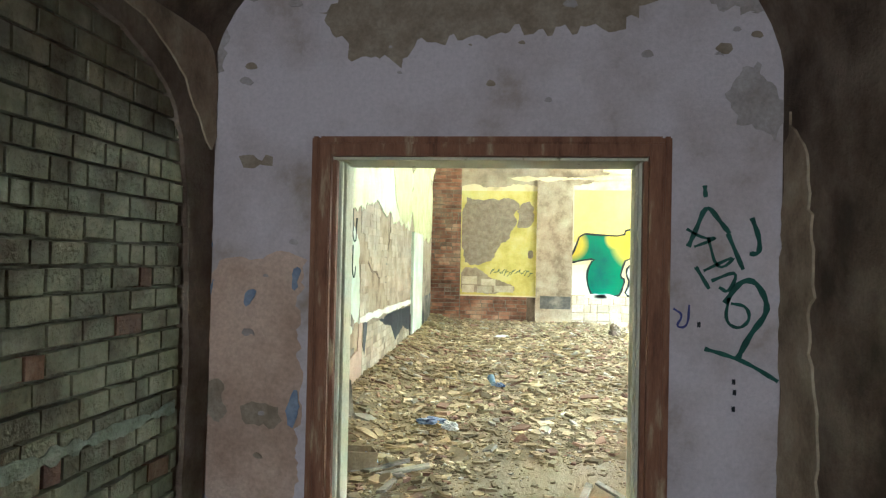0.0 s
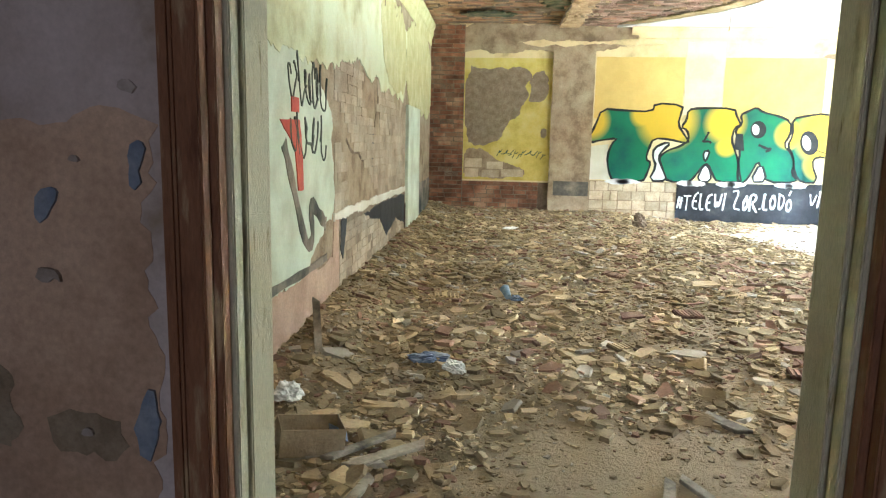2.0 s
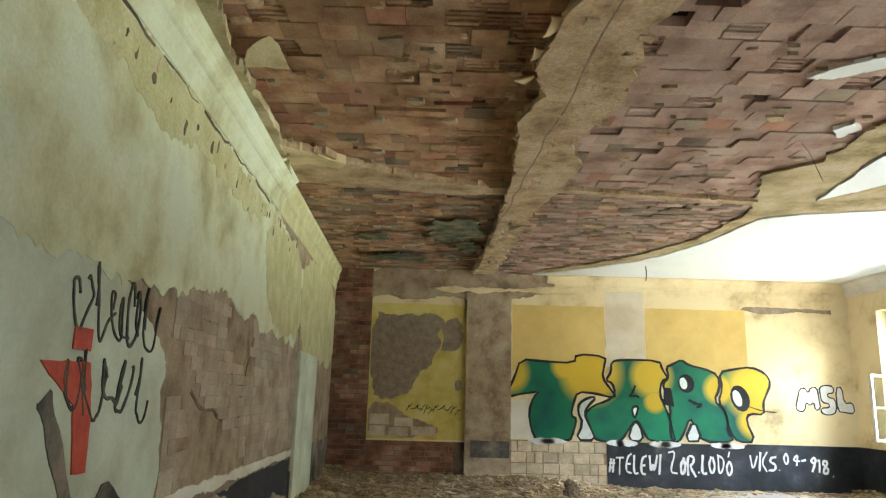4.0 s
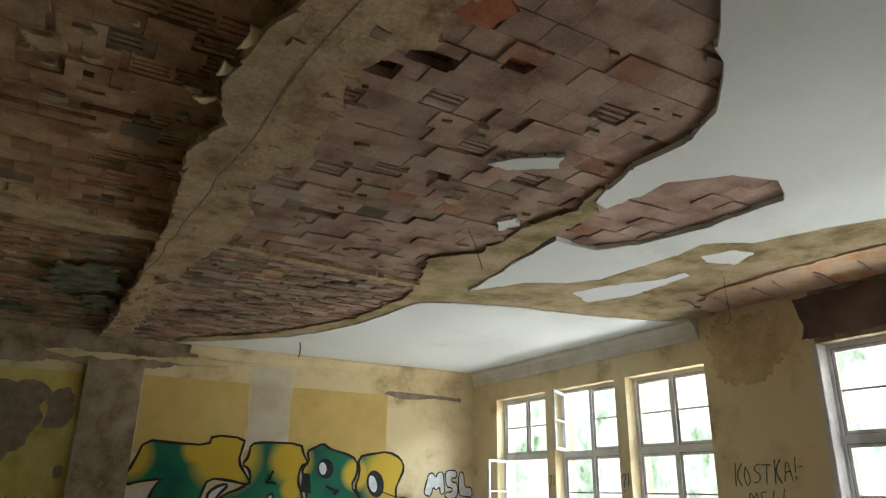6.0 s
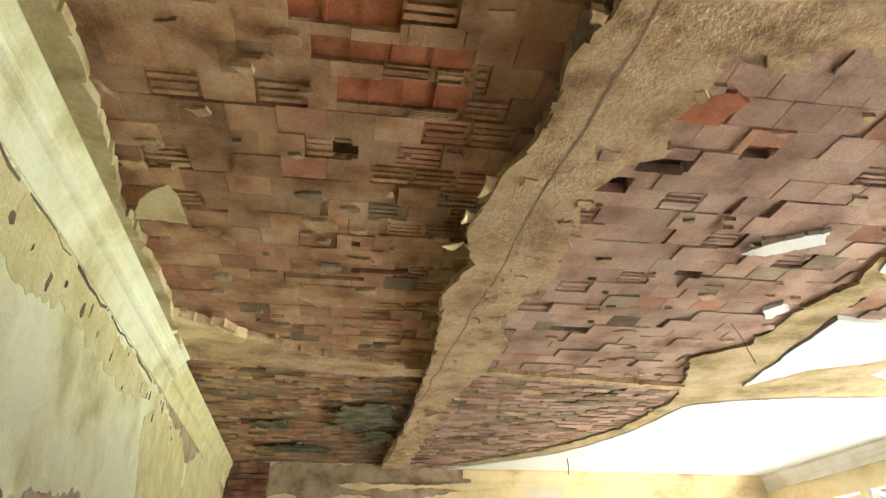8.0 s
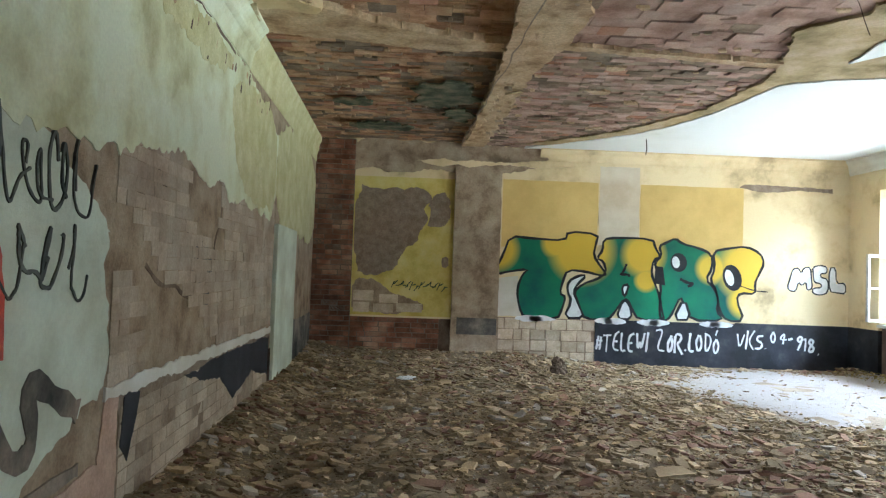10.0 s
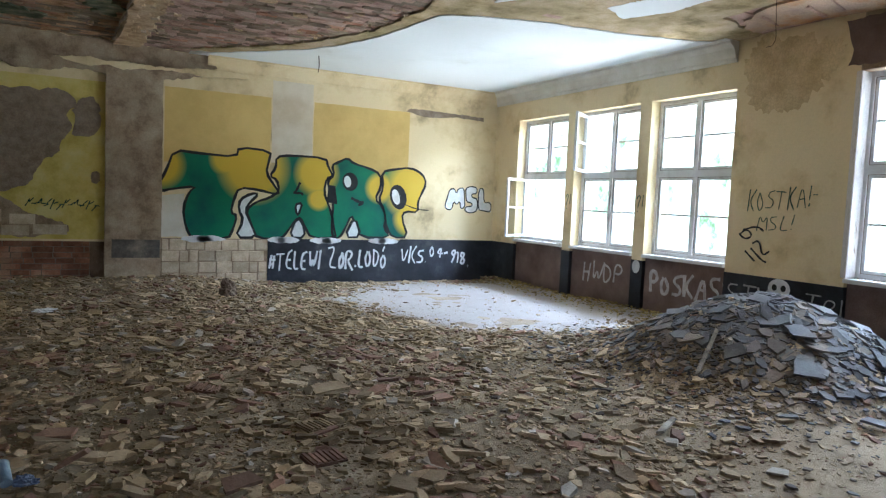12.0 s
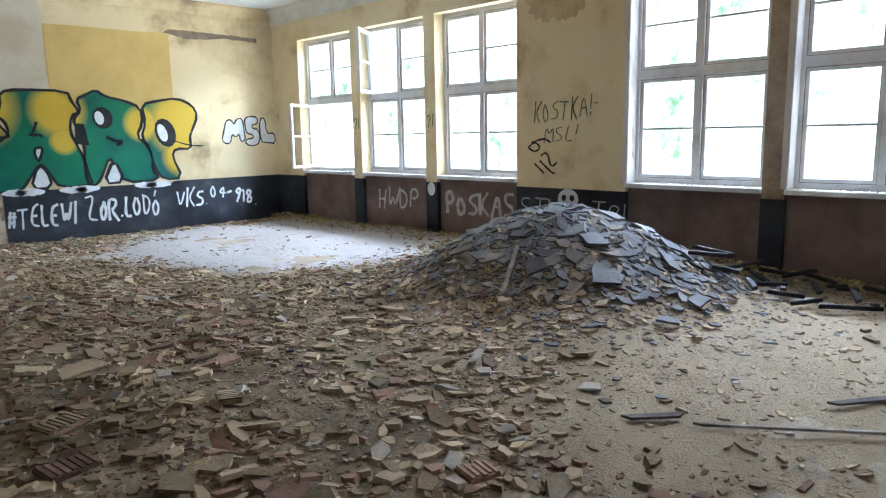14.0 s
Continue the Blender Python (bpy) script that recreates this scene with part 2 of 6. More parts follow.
M_GLASS = bpy.data.materials.new("dusty_window_glass")
M_GLASS.use_nodes = True
gn, gl = M_GLASS.node_tree.nodes, M_GLASS.node_tree.links
gb = gn["Principled BSDF"]
gb.inputs["Transmission Weight"].default_value, gb.inputs["Roughness"].default_value, gb.inputs["IOR"].default_value = 1.0, 0.02, 1.01
gb.inputs["Base Color"].default_value = (0.96, 0.98, 0.97, 1)

# glowing backdrop: the wood's brightness and haze are put into its emission
M_BACK = bpy.data.materials.new("glowing_wood_backdrop")
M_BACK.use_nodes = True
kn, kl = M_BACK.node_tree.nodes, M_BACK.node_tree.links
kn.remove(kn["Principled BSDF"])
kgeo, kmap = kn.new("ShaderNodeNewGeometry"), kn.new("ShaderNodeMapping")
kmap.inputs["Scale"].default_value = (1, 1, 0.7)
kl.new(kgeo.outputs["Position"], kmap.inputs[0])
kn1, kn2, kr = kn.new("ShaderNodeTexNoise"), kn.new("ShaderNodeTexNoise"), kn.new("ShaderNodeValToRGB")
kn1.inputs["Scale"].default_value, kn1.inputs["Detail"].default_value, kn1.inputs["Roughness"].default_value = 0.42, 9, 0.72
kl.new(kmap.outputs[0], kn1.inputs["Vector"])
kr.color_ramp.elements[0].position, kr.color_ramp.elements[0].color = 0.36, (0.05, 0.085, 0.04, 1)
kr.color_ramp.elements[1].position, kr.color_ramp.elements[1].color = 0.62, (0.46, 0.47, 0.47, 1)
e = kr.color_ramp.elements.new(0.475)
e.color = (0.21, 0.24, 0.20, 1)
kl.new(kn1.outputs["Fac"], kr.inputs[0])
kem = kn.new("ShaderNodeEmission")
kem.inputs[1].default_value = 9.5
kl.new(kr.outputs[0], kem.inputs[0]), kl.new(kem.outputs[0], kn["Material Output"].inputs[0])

# ---- mesh helpers ----
from mathutils import geometry

RNG = np.random.default_rng(7)


def finish(bm, name, mat, smooth=False):
    me = bpy.data.meshes.new(name)
    bmesh.ops.recalc_face_normals(bm, faces=bm.faces)
    bm.to_mesh(me)
    bm.free()
    for m in (mat if isinstance(mat, (list, tuple)) else [mat]):
        me.materials.append(m)
    if smooth:
        me.polygons.foreach_set("use_smooth", [True] * len(me.polygons))
    return me


def thing(name, bm, mat, label, category, kind="", group="", m=None):
    ob = new(name, finish(bm, name, mat))
    if m is not None:
        ob.matrix_world = m
    return tagged(ob, label, category, group, kind)


def base(name, label, category, m=None, kind="", group=""):
    ob = new(name)
    ob.empty_display_size = 0.1
    if m is not None:
        ob.matrix_world = m
    return tagged(ob, label, category, group, kind)


def part(name, bm, mat, parent, label="", m=None, kind=""):
    ob = new(name, finish(bm, name, mat) if isinstance(bm, bmesh.types.BMesh) else bm)
    ob.parent = parent
    if m is not None:
        ob.matrix_basis = m
    return tagged(ob, label, kind=kind)


def box(x0, x1, y0, y1, z0, z1, bm=None, bev=0.0):
    bm = bm or bmesh.new()
    v = [bm.verts.new((x, y, z)) for x in (x0, x1) for y in (y0, y1) for z in (z0, z1)]
    fs = [bm.faces.new([v[i] for i in q]) for q in ((0, 1, 3, 2), (4, 6, 7, 5), (0, 4, 5, 1), (2, 3, 7, 6), (0, 2, 6, 4), (1, 5, 7, 3))]
    if bev:
        bmesh.ops.bevel(bm, geom=list({e for f in fs for e in f.edges}), offset=bev, segments=2, affect="EDGES")
    return bm


def ragged(pts, rough=0.03, step=0.06, seed=0, rounds=1):
    """A closed outline, rounded and then broken up like torn plaster."""
    p = [Vector((*q, 0)) for q in pts]
    for _ in range(rounds):
        p = [w for a, b in zip(p, p[1:] + p[:1]) for w in (a.lerp(b, 0.25), a.lerp(b, 0.75))]
    out = []
    for a, b in zip(p, p[1:] + p[:1]):
        k = max(1, int((b - a).length / step))
        side = Vector((-(b - a).y, (b - a).x, 0)).normalized()
        for i in range(k):
            c = a.lerp(b, i / k)
            jag = noise.cell(c * 17 + Vector((seed, 1, 2)))
            out.append(c + side * rough * (noise.noise(c * 2.5 + Vector((seed, 3, 1))) * 1.3 + noise.noise(c * 6 + Vector((seed, 9, 5))) * 0.6 + jag * 0.45 + noise.noise(c * 30 + Vector((1, seed, 7))) * 0.3))
    return [(q.x, q.y) for q in out]


def torn(pts, rough=0.05, step=0.14, seed=0):
    """A closed outline broken into straight, angular tears."""
    q = random.Random(seed * 31 + 5)
    out = []
    for a, b in zip(pts, pts[1:] + pts[:1]):
        a, b = Vector(a), Vector(b)
        d = b - a
        side, s = Vector((-d.y, d.x)).normalized(), 0.0
        while s < d.length:
            out.append(a + d.normalized() * s + side * q.uniform(-1, 1) * rough * q.choice((0.3, 0.5, 1.0)))
            if q.random() < 0.3:
                out.append(out[-1] + side * q.choice((-1, 1)) * rough * 0.7)
            s += step * q.uniform(0.35, 1.6)
    return [(p.x, p.y) for p in out]


def sheet(pts, h0, h1, bm=None):
    """A flat slab in the xy plane between two heights, from an outline that may cross itself."""
    bm = bm or bmesh.new()
    flat, _, tris, *_ = geometry.delaunay_2d_cdt([Vector(p) for p in pts], [], [list(range(len(pts)))], 1, 1e-5)
    lo, hi = [bm.verts.new((*p, h0)) for p in flat], [bm.verts.new((*p, h1)) for p in flat]
    used = {}
    for t in tris:
        bm.faces.new([lo[i] for i in t][::-1]), bm.faces.new([hi[i] for i in t])
        for i, j in zip(t, t[1:] + t[:1]):
            used[(min(i, j), max(i, j))] = used.get((min(i, j), max(i, j)), 0) + 1
    for (i, j), k in used.items():
        if k == 1:
            bm.faces.new((lo[i], lo[j], hi[j], hi[i]))
    return bm


def stroke(pts, w, h0, h1, bm=None, close=False, smooth=2):
    """A painted line of some width along points of the plane."""
    bm = bm or bmesh.new()
    p = [Vector(q) for q in pts]
    for _ in range(smooth):
        if close:
            p = [x for a, b in zip(p, p[1:] + p[:1]) for x in (a.lerp(b, 0.25), a.lerp(b, 0.75))]
        else:
            p = [p[0]] + [x for a, b in zip(p, p[1:]) for x in (a.lerp(b, 0.25), a.lerp(b, 0.75))] + [p[-1]]
    n = len(p)
    rows = []
    for i in range(n):
        a, b = (p[i - 1], p[(i + 1) % n]) if close else (p[max(i - 1, 0)], p[min(i + 1, n - 1)])
        d = (b - a).normalized() if (b - a).length > 1e-6 else Vector((1, 0))
        s = Vector((-d.y, d.x)) * w * 0.5 * (1 + 0.2 * math.sin(i * 1.7))
        rows.append([bm.verts.new((*(p[i] + s), h1)), bm.verts.new((*(p[i] - s), h1)), bm.verts.new((*(p[i] - s), h0)), bm.verts.new((*(p[i] + s), h0))])
    for i in range(n if close else n - 1):
        r, q = rows[i], rows[(i + 1) % n]
        for k in range(4):
            bm.faces.new((r[k], r[(k + 1) % 4], q[(k + 1) % 4], q[k]))
    return bm


# wall planes: local x along the wall, local y up, local z out into the room
BACK = Matrix(((1, 0, 0, 0), (0, 0, -1, YB), (0, 1, 0, 0), (0, 0, 0, 1)))
WIN = Matrix(((0, 0, -1, XW), (-1, 0, 0, 0), (0, 1, 0, 0), (0, 0, 0, 1)))
slope = math.atan(0.034)
LEFT = Matrix.Translation((left_x(0), 0, 0)) @ Matrix.Rotation(slope, 4, "Z") @ Matrix(((0, 0, 1, 0), (1, 0, 0, 0), (0, 1, 0, 0), (0, 0, 0, 1)))
DOORW = Matrix(((1, 0, 0, 0), (0, 0, -1, D0), (0, 1, 0, 0), (0, 0, 0, 1)))
CEIL = Matrix(((1, 0, 0, 0), (0, 1, 0, 0), (0, 0, 1, ZC), (0, 0, 0, 1)))
# ---- structure ----
# window openings along y: near edge, far edge
OPENINGS = [(13.94, 15.45), (12.21, 13.72), (10.49, 11.98), (7.39, 8.90), (5.66, 7.17)]
SILL, HEAD = 0.90, 3.16

bm = box(-14, XW + 0.45, -6, 22, -0.25, -0.02)
thing("floor", bm, M_FLOOR, "dirt-covered concrete screed floor under rubble", "floor", "structure")
bm = bmesh.new()
for x0, x1, y0, y1 in ((XW + 0.45, 90, -80, 100),):
    box(x0, x1, y0, y1, -5.3, -5.0, bm)
thing("ground", bm, material("leaf_litter", [(0.06, 0.07, 0.03), (0.14, 0.13, 0.07)], 0.6), "leafy ground outside the windows", "ground", "structure")
# the glowing backdrop reaches below the sills so that it lights the ceiling
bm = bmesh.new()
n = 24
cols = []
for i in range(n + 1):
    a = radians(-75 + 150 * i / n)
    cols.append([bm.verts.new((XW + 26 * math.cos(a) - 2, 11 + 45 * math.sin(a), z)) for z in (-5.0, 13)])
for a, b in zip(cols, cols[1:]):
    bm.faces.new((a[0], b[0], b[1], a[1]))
thing("backdrop", bm, M_BACK, "glowing backdrop of hazy bright trees beyond the windows", "backdrop", "structure")

# window wall: parapets set back under the windows, piers, heads
wall = base("wall_window", "cream painted plaster wall with deep window bays", "wall", kind="structure")
T0, T1 = XW, XW + 0.42
edges = sorted([v for o in OPENINGS for v in o])
spans, y = [], D1 - 0.3
for a, b in sorted(OPENINGS):
    spans.append((y, a))
    y = b
spans.append((y, YB + 0.3))
for a, b in spans:
    part("pier", box(T0, T1, a, b, -0.1, ZC + 0.1), M_TANPLASTER if b < 8.0 else M_CREAM, wall)
for i, (a, b) in enumerate(OPENINGS):
    part("parapet", box(T0 + 0.06, T1, a, b, -0.1, SILL - 0.05), M_BROWNPANEL, wall)
    part("head", box(T0, T1, a, b, HEAD, ZC + 0.1), M_TANPLASTER if i > 2 else M_CREAM, wall)
    part("window_sill", box(T0 - 0.04, T0 + 0.3, a - 0.0, b + 0.0, SILL - 0.05, SILL, bev=0.008), M_WINDOWWOOD, wall, "dusty white window board")
for a, b in spans:
    if b - a < 3:
        part("dado", box(T0 - 0.006, T0 + 0.062, a - 0.004, b + 0.004, 0, 0.80), M_BLACK, wall, "black painted dado strip")

# back wall
wall_b = base("wall_back", "long end wall of peeling yellow plaster, brick and graffiti", "wall", kind="structure")
part("masonry", box(-2.1, XW + 0.4, YB, YB + 0.4, -0.1, ZC + 0.1), M_CREAM, wall_b)
# door wall and left wall
wall_d = base("wall_door", "lilac limewashed wall round a doorway", "wall", kind="structure")
JL, JR, JT = -0.53, 1.07, 2.06
part("masonry", box(-2.2, JL, D0, D1, -0.1, ZC + 0.6), M_LILAC, wall_d)
part("masonry", box(JR, XW + 0.42, D0, D1, -0.1, ZC + 0.6), M_LILAC, wall_d)
part("lintel", box(JL, JR, D0, D1, JT, ZC + 0.6), M_LILAC, wall_d)
wall_l = base("wall_left", "blank wall of peeling green and cream paint over bare plaster", "wall", m=LEFT, kind="structure")
part("masonry", box(D1 - 0.3, YB + 0.5, -0.1, ZC + 0.1, -0.4, 0), M_TANPLASTER, wall_l)
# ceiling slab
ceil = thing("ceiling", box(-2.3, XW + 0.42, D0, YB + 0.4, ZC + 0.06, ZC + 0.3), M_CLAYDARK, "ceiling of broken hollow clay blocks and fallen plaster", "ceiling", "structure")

# ---- corridor ----
CORR = Matrix(((0, 0, 1, CL), (1, 0, 0, 0), (0, 1, 0, 0), (0, 0, 0, 1)))
CORR_R = Matrix(((0, 0, -1, CR), (-1, 0, 0, 0), (0, 1, 0, 0), (0, 0, 0, 1)))
wall_c = base("wall_corridor_left", "green-grey painted brick corridor wall with dark joints", "wall", m=CORR, kind="structure")
part("masonry", box(-4.0, D0, -0.1, 3.6, -0.5, -0.03), M_DARKMORTAR, wall_c)
# brick strip left bare beside the doorway wall, and the arch rib over the bricks
rib = [(3.34, -0.05), (3.38, 0.83), (3.36, 1.5), (3.31, 1.95), (3.19, 2.28), (2.9, 2.42), (2.5, 2.47), (2.0, 2.48), (2.0, 3.6), (3.618, 3.6), (3.618, -0.05)]
part("bare_brick_strip", sheet(ragged(rib, 0.015, 0.05, 3, 1), -0.03, 0.03), M_DARKPLASTER, wall_c, "dark bare brick reveal")
spandrel = [(3.61, 2.02), (3.42, 2.2), (3.22, 2.42), (2.9, 2.54), (2.5, 2.58), (2.0, 2.6), (2.0, 2.75), (3.0, 2.78), (3.4, 2.66), (3.61, 2.55)]
part("plaster_spandrel", sheet(ragged(spandrel, 0.02, 0.05, 6, 1), 0.03, 0.04), M_TANPLASTER, wall_c, "tan plaster between arch and vault")
part("painted_stripe", sheet(ragged([(-3.0, 0.77), (3.3, 0.77), (3.3, 0.82), (-3.0, 0.82)], 0.03, 0.03, 2, 0), 0.002, 0.0105), M_DULLSTRIPE, wall_c, "pale painted stripe along the bricks")
wall_r = base("wall_corridor_right", "dark brown plaster corridor wall", "wall", m=CORR_R, kind="structure")
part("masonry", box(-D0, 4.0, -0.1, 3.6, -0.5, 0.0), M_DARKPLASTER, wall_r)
part("plaster_patch", sheet(ragged([(-3.6, 0.0), (-3.25, 0.0), (-3.15, 0.7), (-3.3, 1.1), (-3.2, 1.7), (-3.4, 2.1), (-3.6, 2.3)], 0.05, 0.05, 5), 0, 0.012), M_TANPLASTER, wall_r, "remnant of tan plaster")
# added behind the camera to keep the open sky out of the corridor
wall_e = base("wall_corridor_end", "unseen corridor end wall, added with an invented window gap", "wall", kind="structure")
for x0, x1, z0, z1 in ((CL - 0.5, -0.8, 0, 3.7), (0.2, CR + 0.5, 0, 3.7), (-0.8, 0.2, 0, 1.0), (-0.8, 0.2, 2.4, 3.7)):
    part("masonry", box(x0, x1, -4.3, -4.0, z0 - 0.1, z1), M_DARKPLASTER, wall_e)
# shallow vault, springing at the side walls
bm = bmesh.new()
ARC, cx, half = 28, (CL + CR) / 2, (CR - CL) / 2 + 0.02
rows = []
for i in range(ARC + 1):
    a = math.pi * i / ARC
    x, z = cx - half * math.cos(a), 2.18 + 1.18 * math.sin(a) ** 0.75
    rows.append([bm.verts.new((x, y, z + 0.015 * noise.noise(Vector((x * 2, y * 2, 0))))) for y in np.linspace(-4.2, D0, 40)])
for r, q in zip(rows, rows[1:]):
    for j in range(39):
        bm.faces.new((r[j], r[j + 1], q[j + 1], q[j]))
top = box(CL - 0.5, CR + 0.5, -4.3, D0, 3.55, 3.8, bm)
thing("ceiling_corridor", bm, M_DARKPLASTER, "low dark brown plaster vault over the corridor", "ceiling", "structure")

DOORP = DOORW @ Matrix.Translation((-0.003, 0.155, 0)) @ Matrix.Diagonal((0.943, 0.943, 1, 1))
OLX, ORX = -0.72, 1.27
# stains, bare patches and flakes on the doorway wall (local x, height)
for k, (pts, mat, lab) in enumerate((
        ([(-1.27, 2.3), (-1.2, 2.75), (-0.9, 3.0), (0.2, 3.05), (1.2, 3.02), (1.8, 2.6), (1.8, 3.3), (-1.27, 3.3)], M_SCUFF, "bare plaster under the vault"),
        ([(-0.7, 2.72), (-0.3, 2.55), (0.0, 2.68), (0.5, 2.62), (0.9, 2.7), (1.2, 2.85), (0.8, 3.02), (-0.5, 3.02)], M_STAIN, ""),
        ([(-1.27, 1.35), (-1.1, 1.42), (-0.95, 1.40), (-0.75, 1.45), (-0.69, 1.3), (-0.69, -0.1), (-1.27, -0.1)], M_PINKDADO, "faded brown lower paint"),
        ([(1.5, 2.3), (1.62, 2.55), (1.8, 2.35), (1.8, 2.1), (1.65, 2.15)], M_SCUFF, ""),
        ([(-1.08, 2.0), (-0.88, 2.02), (-0.9, 1.93), (-1.05, 1.92)], M_STAIN, ""),
        ([(-1.25, 0.72), (-1.13, 0.8), (-1.1, 0.55), (-1.2, 0.5)], M_STAIN, ""),
        ([(-1.02, 0.62), (-0.82, 0.66), (-0.8, 0.52), (-0.98, 0.5)], M_STAIN, ""))):
    part("plaster_patch", sheet(ragged(pts, 0.075 if k < 2 else 0.045, 0.025, k, 1), 0, 0.0015 + 0.0006 * k), mat, wall_d, lab, m=DOORP)
rs = random.Random(8)
for k in range(46):  # small chips and scuffs
    x, z = rs.uniform(-1.2, 1.75), rs.choice((rs.uniform(2.35, 3.0), rs.uniform(0.3, 3.0)))
    if OLX < x < ORX and z < 2.3:
        continue
    s = rs.uniform(0.012, 0.06)
    part("scuff", sheet(ragged([(x - s, z - s * 0.4), (x + s, z - s * 0.5), (x + s * 0.6, z + s * 0.5), (x - s * 0.5, z + s * 0.6)], s * 0.35, 0.015, k + 60, 1), 0, 0.0116 + 0.00005 * k if x < -0.69 and z < 1.5 else 0.0062 + 0.00005 * k), (M_STAIN, M_SCUFF, M_SCUFF)[k % 3], wall_d, m=DOORP)
for k, (x, z, w, h) in enumerate(((-1.0, 1.22, 0.10, 0.13), (-0.74, 1.33, 0.06, 0.14), (-0.74, 0.62, 0.06, 0.22), (-1.25, 1.5, 0.03, 0.2), (-1.22, 1.28, 0.04, 0.1))):
    part("paint_flake", sheet(ragged([(x - w / 2, z - h / 3), (x, z - h / 2), (x + w / 2, z + h / 4), (x + w / 4, z + h / 2), (x - w / 3, z + h / 3)], 0.02, 0.02, k + 20), 0, 0.011), M_BLUEFLAKE, wall_d, "flaking blue paint", m=DOORP)

# door casing and lining
door = base("door_1", "chipped brown door casing with peeling cream lining, door missing", "doorway", kind="structure")
OL, OR, OT = -0.61, 1.155, 2.13
for n_, b in (("casing", box(OL, JL + 0.005, D0 - 0.03, D0 + 0.02, 0, OT, bev=0.006)), ("casing", box(JR - 0.005, OR, D0 - 0.03, D0 + 0.02, 0, OT, bev=0.006)), ("casing", box(JL + 0.006, JR - 0.006, D0 - 0.03, D0 + 0.02, JT - 0.015, OT, bev=0.006))):
    part(n_, b, M_BROWNWOOD, door)
for x0, x1, z1 in ((OL - 0.012, OL + 0.025, OT + 0.012), (OR - 0.025, OR + 0.012, OT + 0.012)):
    part("casing_bead", box(x0, x1, D0 - 0.045, D0 - 0.0, 0, z1, bev=0.008), M_BROWNWOOD, door)
part("casing_bead", box(OL + 0.026, OR - 0.026, D0 - 0.045, D0, OT - 0.025, OT + 0.012, bev=0.008), M_BROWNWOOD, door)
for s, x in ((1, JL), (-1, JR)):
    part("rebate", box(min(x, x + s * 0.025), max(x, x + s * 0.025), D0 + 0.02, D0 + 0.07, 0, JT - 0.03, bev=0.004), M_BROWNWOOD, door)
    for k, (y0, y1, d) in enumerate(((0.072, 0.11, 0.040), (0.114, 0.15, 0.030), (0.154, 0.20, 0.044), (0.204, 0.345, 0.036))):
        part("lining_board", box(min(x, x + s * d), max(x, x + s * d), D0 + y0, D0 + y1, 0, JT - 0.03, bev=0.004), M_CREAMWOOD, door, "peeling cream painted board")
part("head_lining", box(JL + 0.002, JR - 0.002, D0 + 0.022, D1 + 0.01, JT - 0.028, JT - 0.001, bev=0.004), M_CREAMWOOD, door)
# green marker tag beside the doorway
tag = base("marker_tag", "dark green marker scrawl on the lilac wall", "graffiti", m=DOORW)
for pts, w in (([(1.42, 1.84), (1.425, 1.78)], 0.02), ([(1.34, 1.53), (1.38, 1.62), (1.43, 1.75), (1.5, 1.66), (1.55, 1.6)], 0.022), ([(1.33, 1.62), (1.42, 1.57), (1.5, 1.58), (1.37, 1.53)], 0.013), ([(1.44, 1.58), (1.49, 1.4), (1.6, 1.5), (1.42, 1.41)], 0.014),
               ([(1.54, 1.6), (1.62, 1.42)], 0.02), ([(1.38, 1.43), (1.45, 1.32)], 0.018), ([(1.46, 1.36), (1.6, 1.42), (1.55, 1.3), (1.5, 1.33)], 0.016),
               ([(1.53, 1.25), (1.6, 1.36), (1.68, 1.37), (1.74, 1.27), (1.74, 1.2), (1.66, 1.1), (1.6, 0.98)], 0.026), ([(1.55, 1.28), (1.53, 1.16), (1.6, 1.12), (1.66, 1.17), (1.64, 1.24), (1.56, 1.25)], 0.015),
               ([(1.43, 1.02), (1.55, 0.99), (1.66, 0.95), (1.8, 0.87)], 0.02), ([(1.66, 1.68), (1.7, 1.58), (1.7, 1.5), (1.65, 1.5)], 0.022)):
    part("stroke", stroke([(1.33 + 0.92 * (px - 1.42), 0.85 + 0.964 * (pz - 0.74)) for px, pz in pts], w, 0, 0.004), M_TAGGREEN, tag)
for x, z in ((1.54, 0.88), (1.545, 0.83), (1.54, 0.75), (1.36, 1.15)):
    part("dot", stroke([(0.918 * x + 0.055, z + 0.085), (0.918 * x + 0.071, z + 0.085)], 0.025, 0, 0.004), M_BLACKSPRAY, tag)
part("stroke", stroke([(1.19, 1.31), (1.24, 1.28), (1.2, 1.22), (1.26, 1.22), (1.265, 1.33)], 0.01, 0, 0.004), M_TAGBLUE, tag, "small blue marker mark")

# ---- ceiling ----
def inside(p, poly):
    x, y, c = p[0], p[1], False
    for (ax, ay), (bx, by) in zip(poly, poly[1:] + poly[:1]):
        if (ay > y) != (by > y) and x < (bx - ax) * (y - ay) / (by - ay) + ax:
            c = not c
    return c


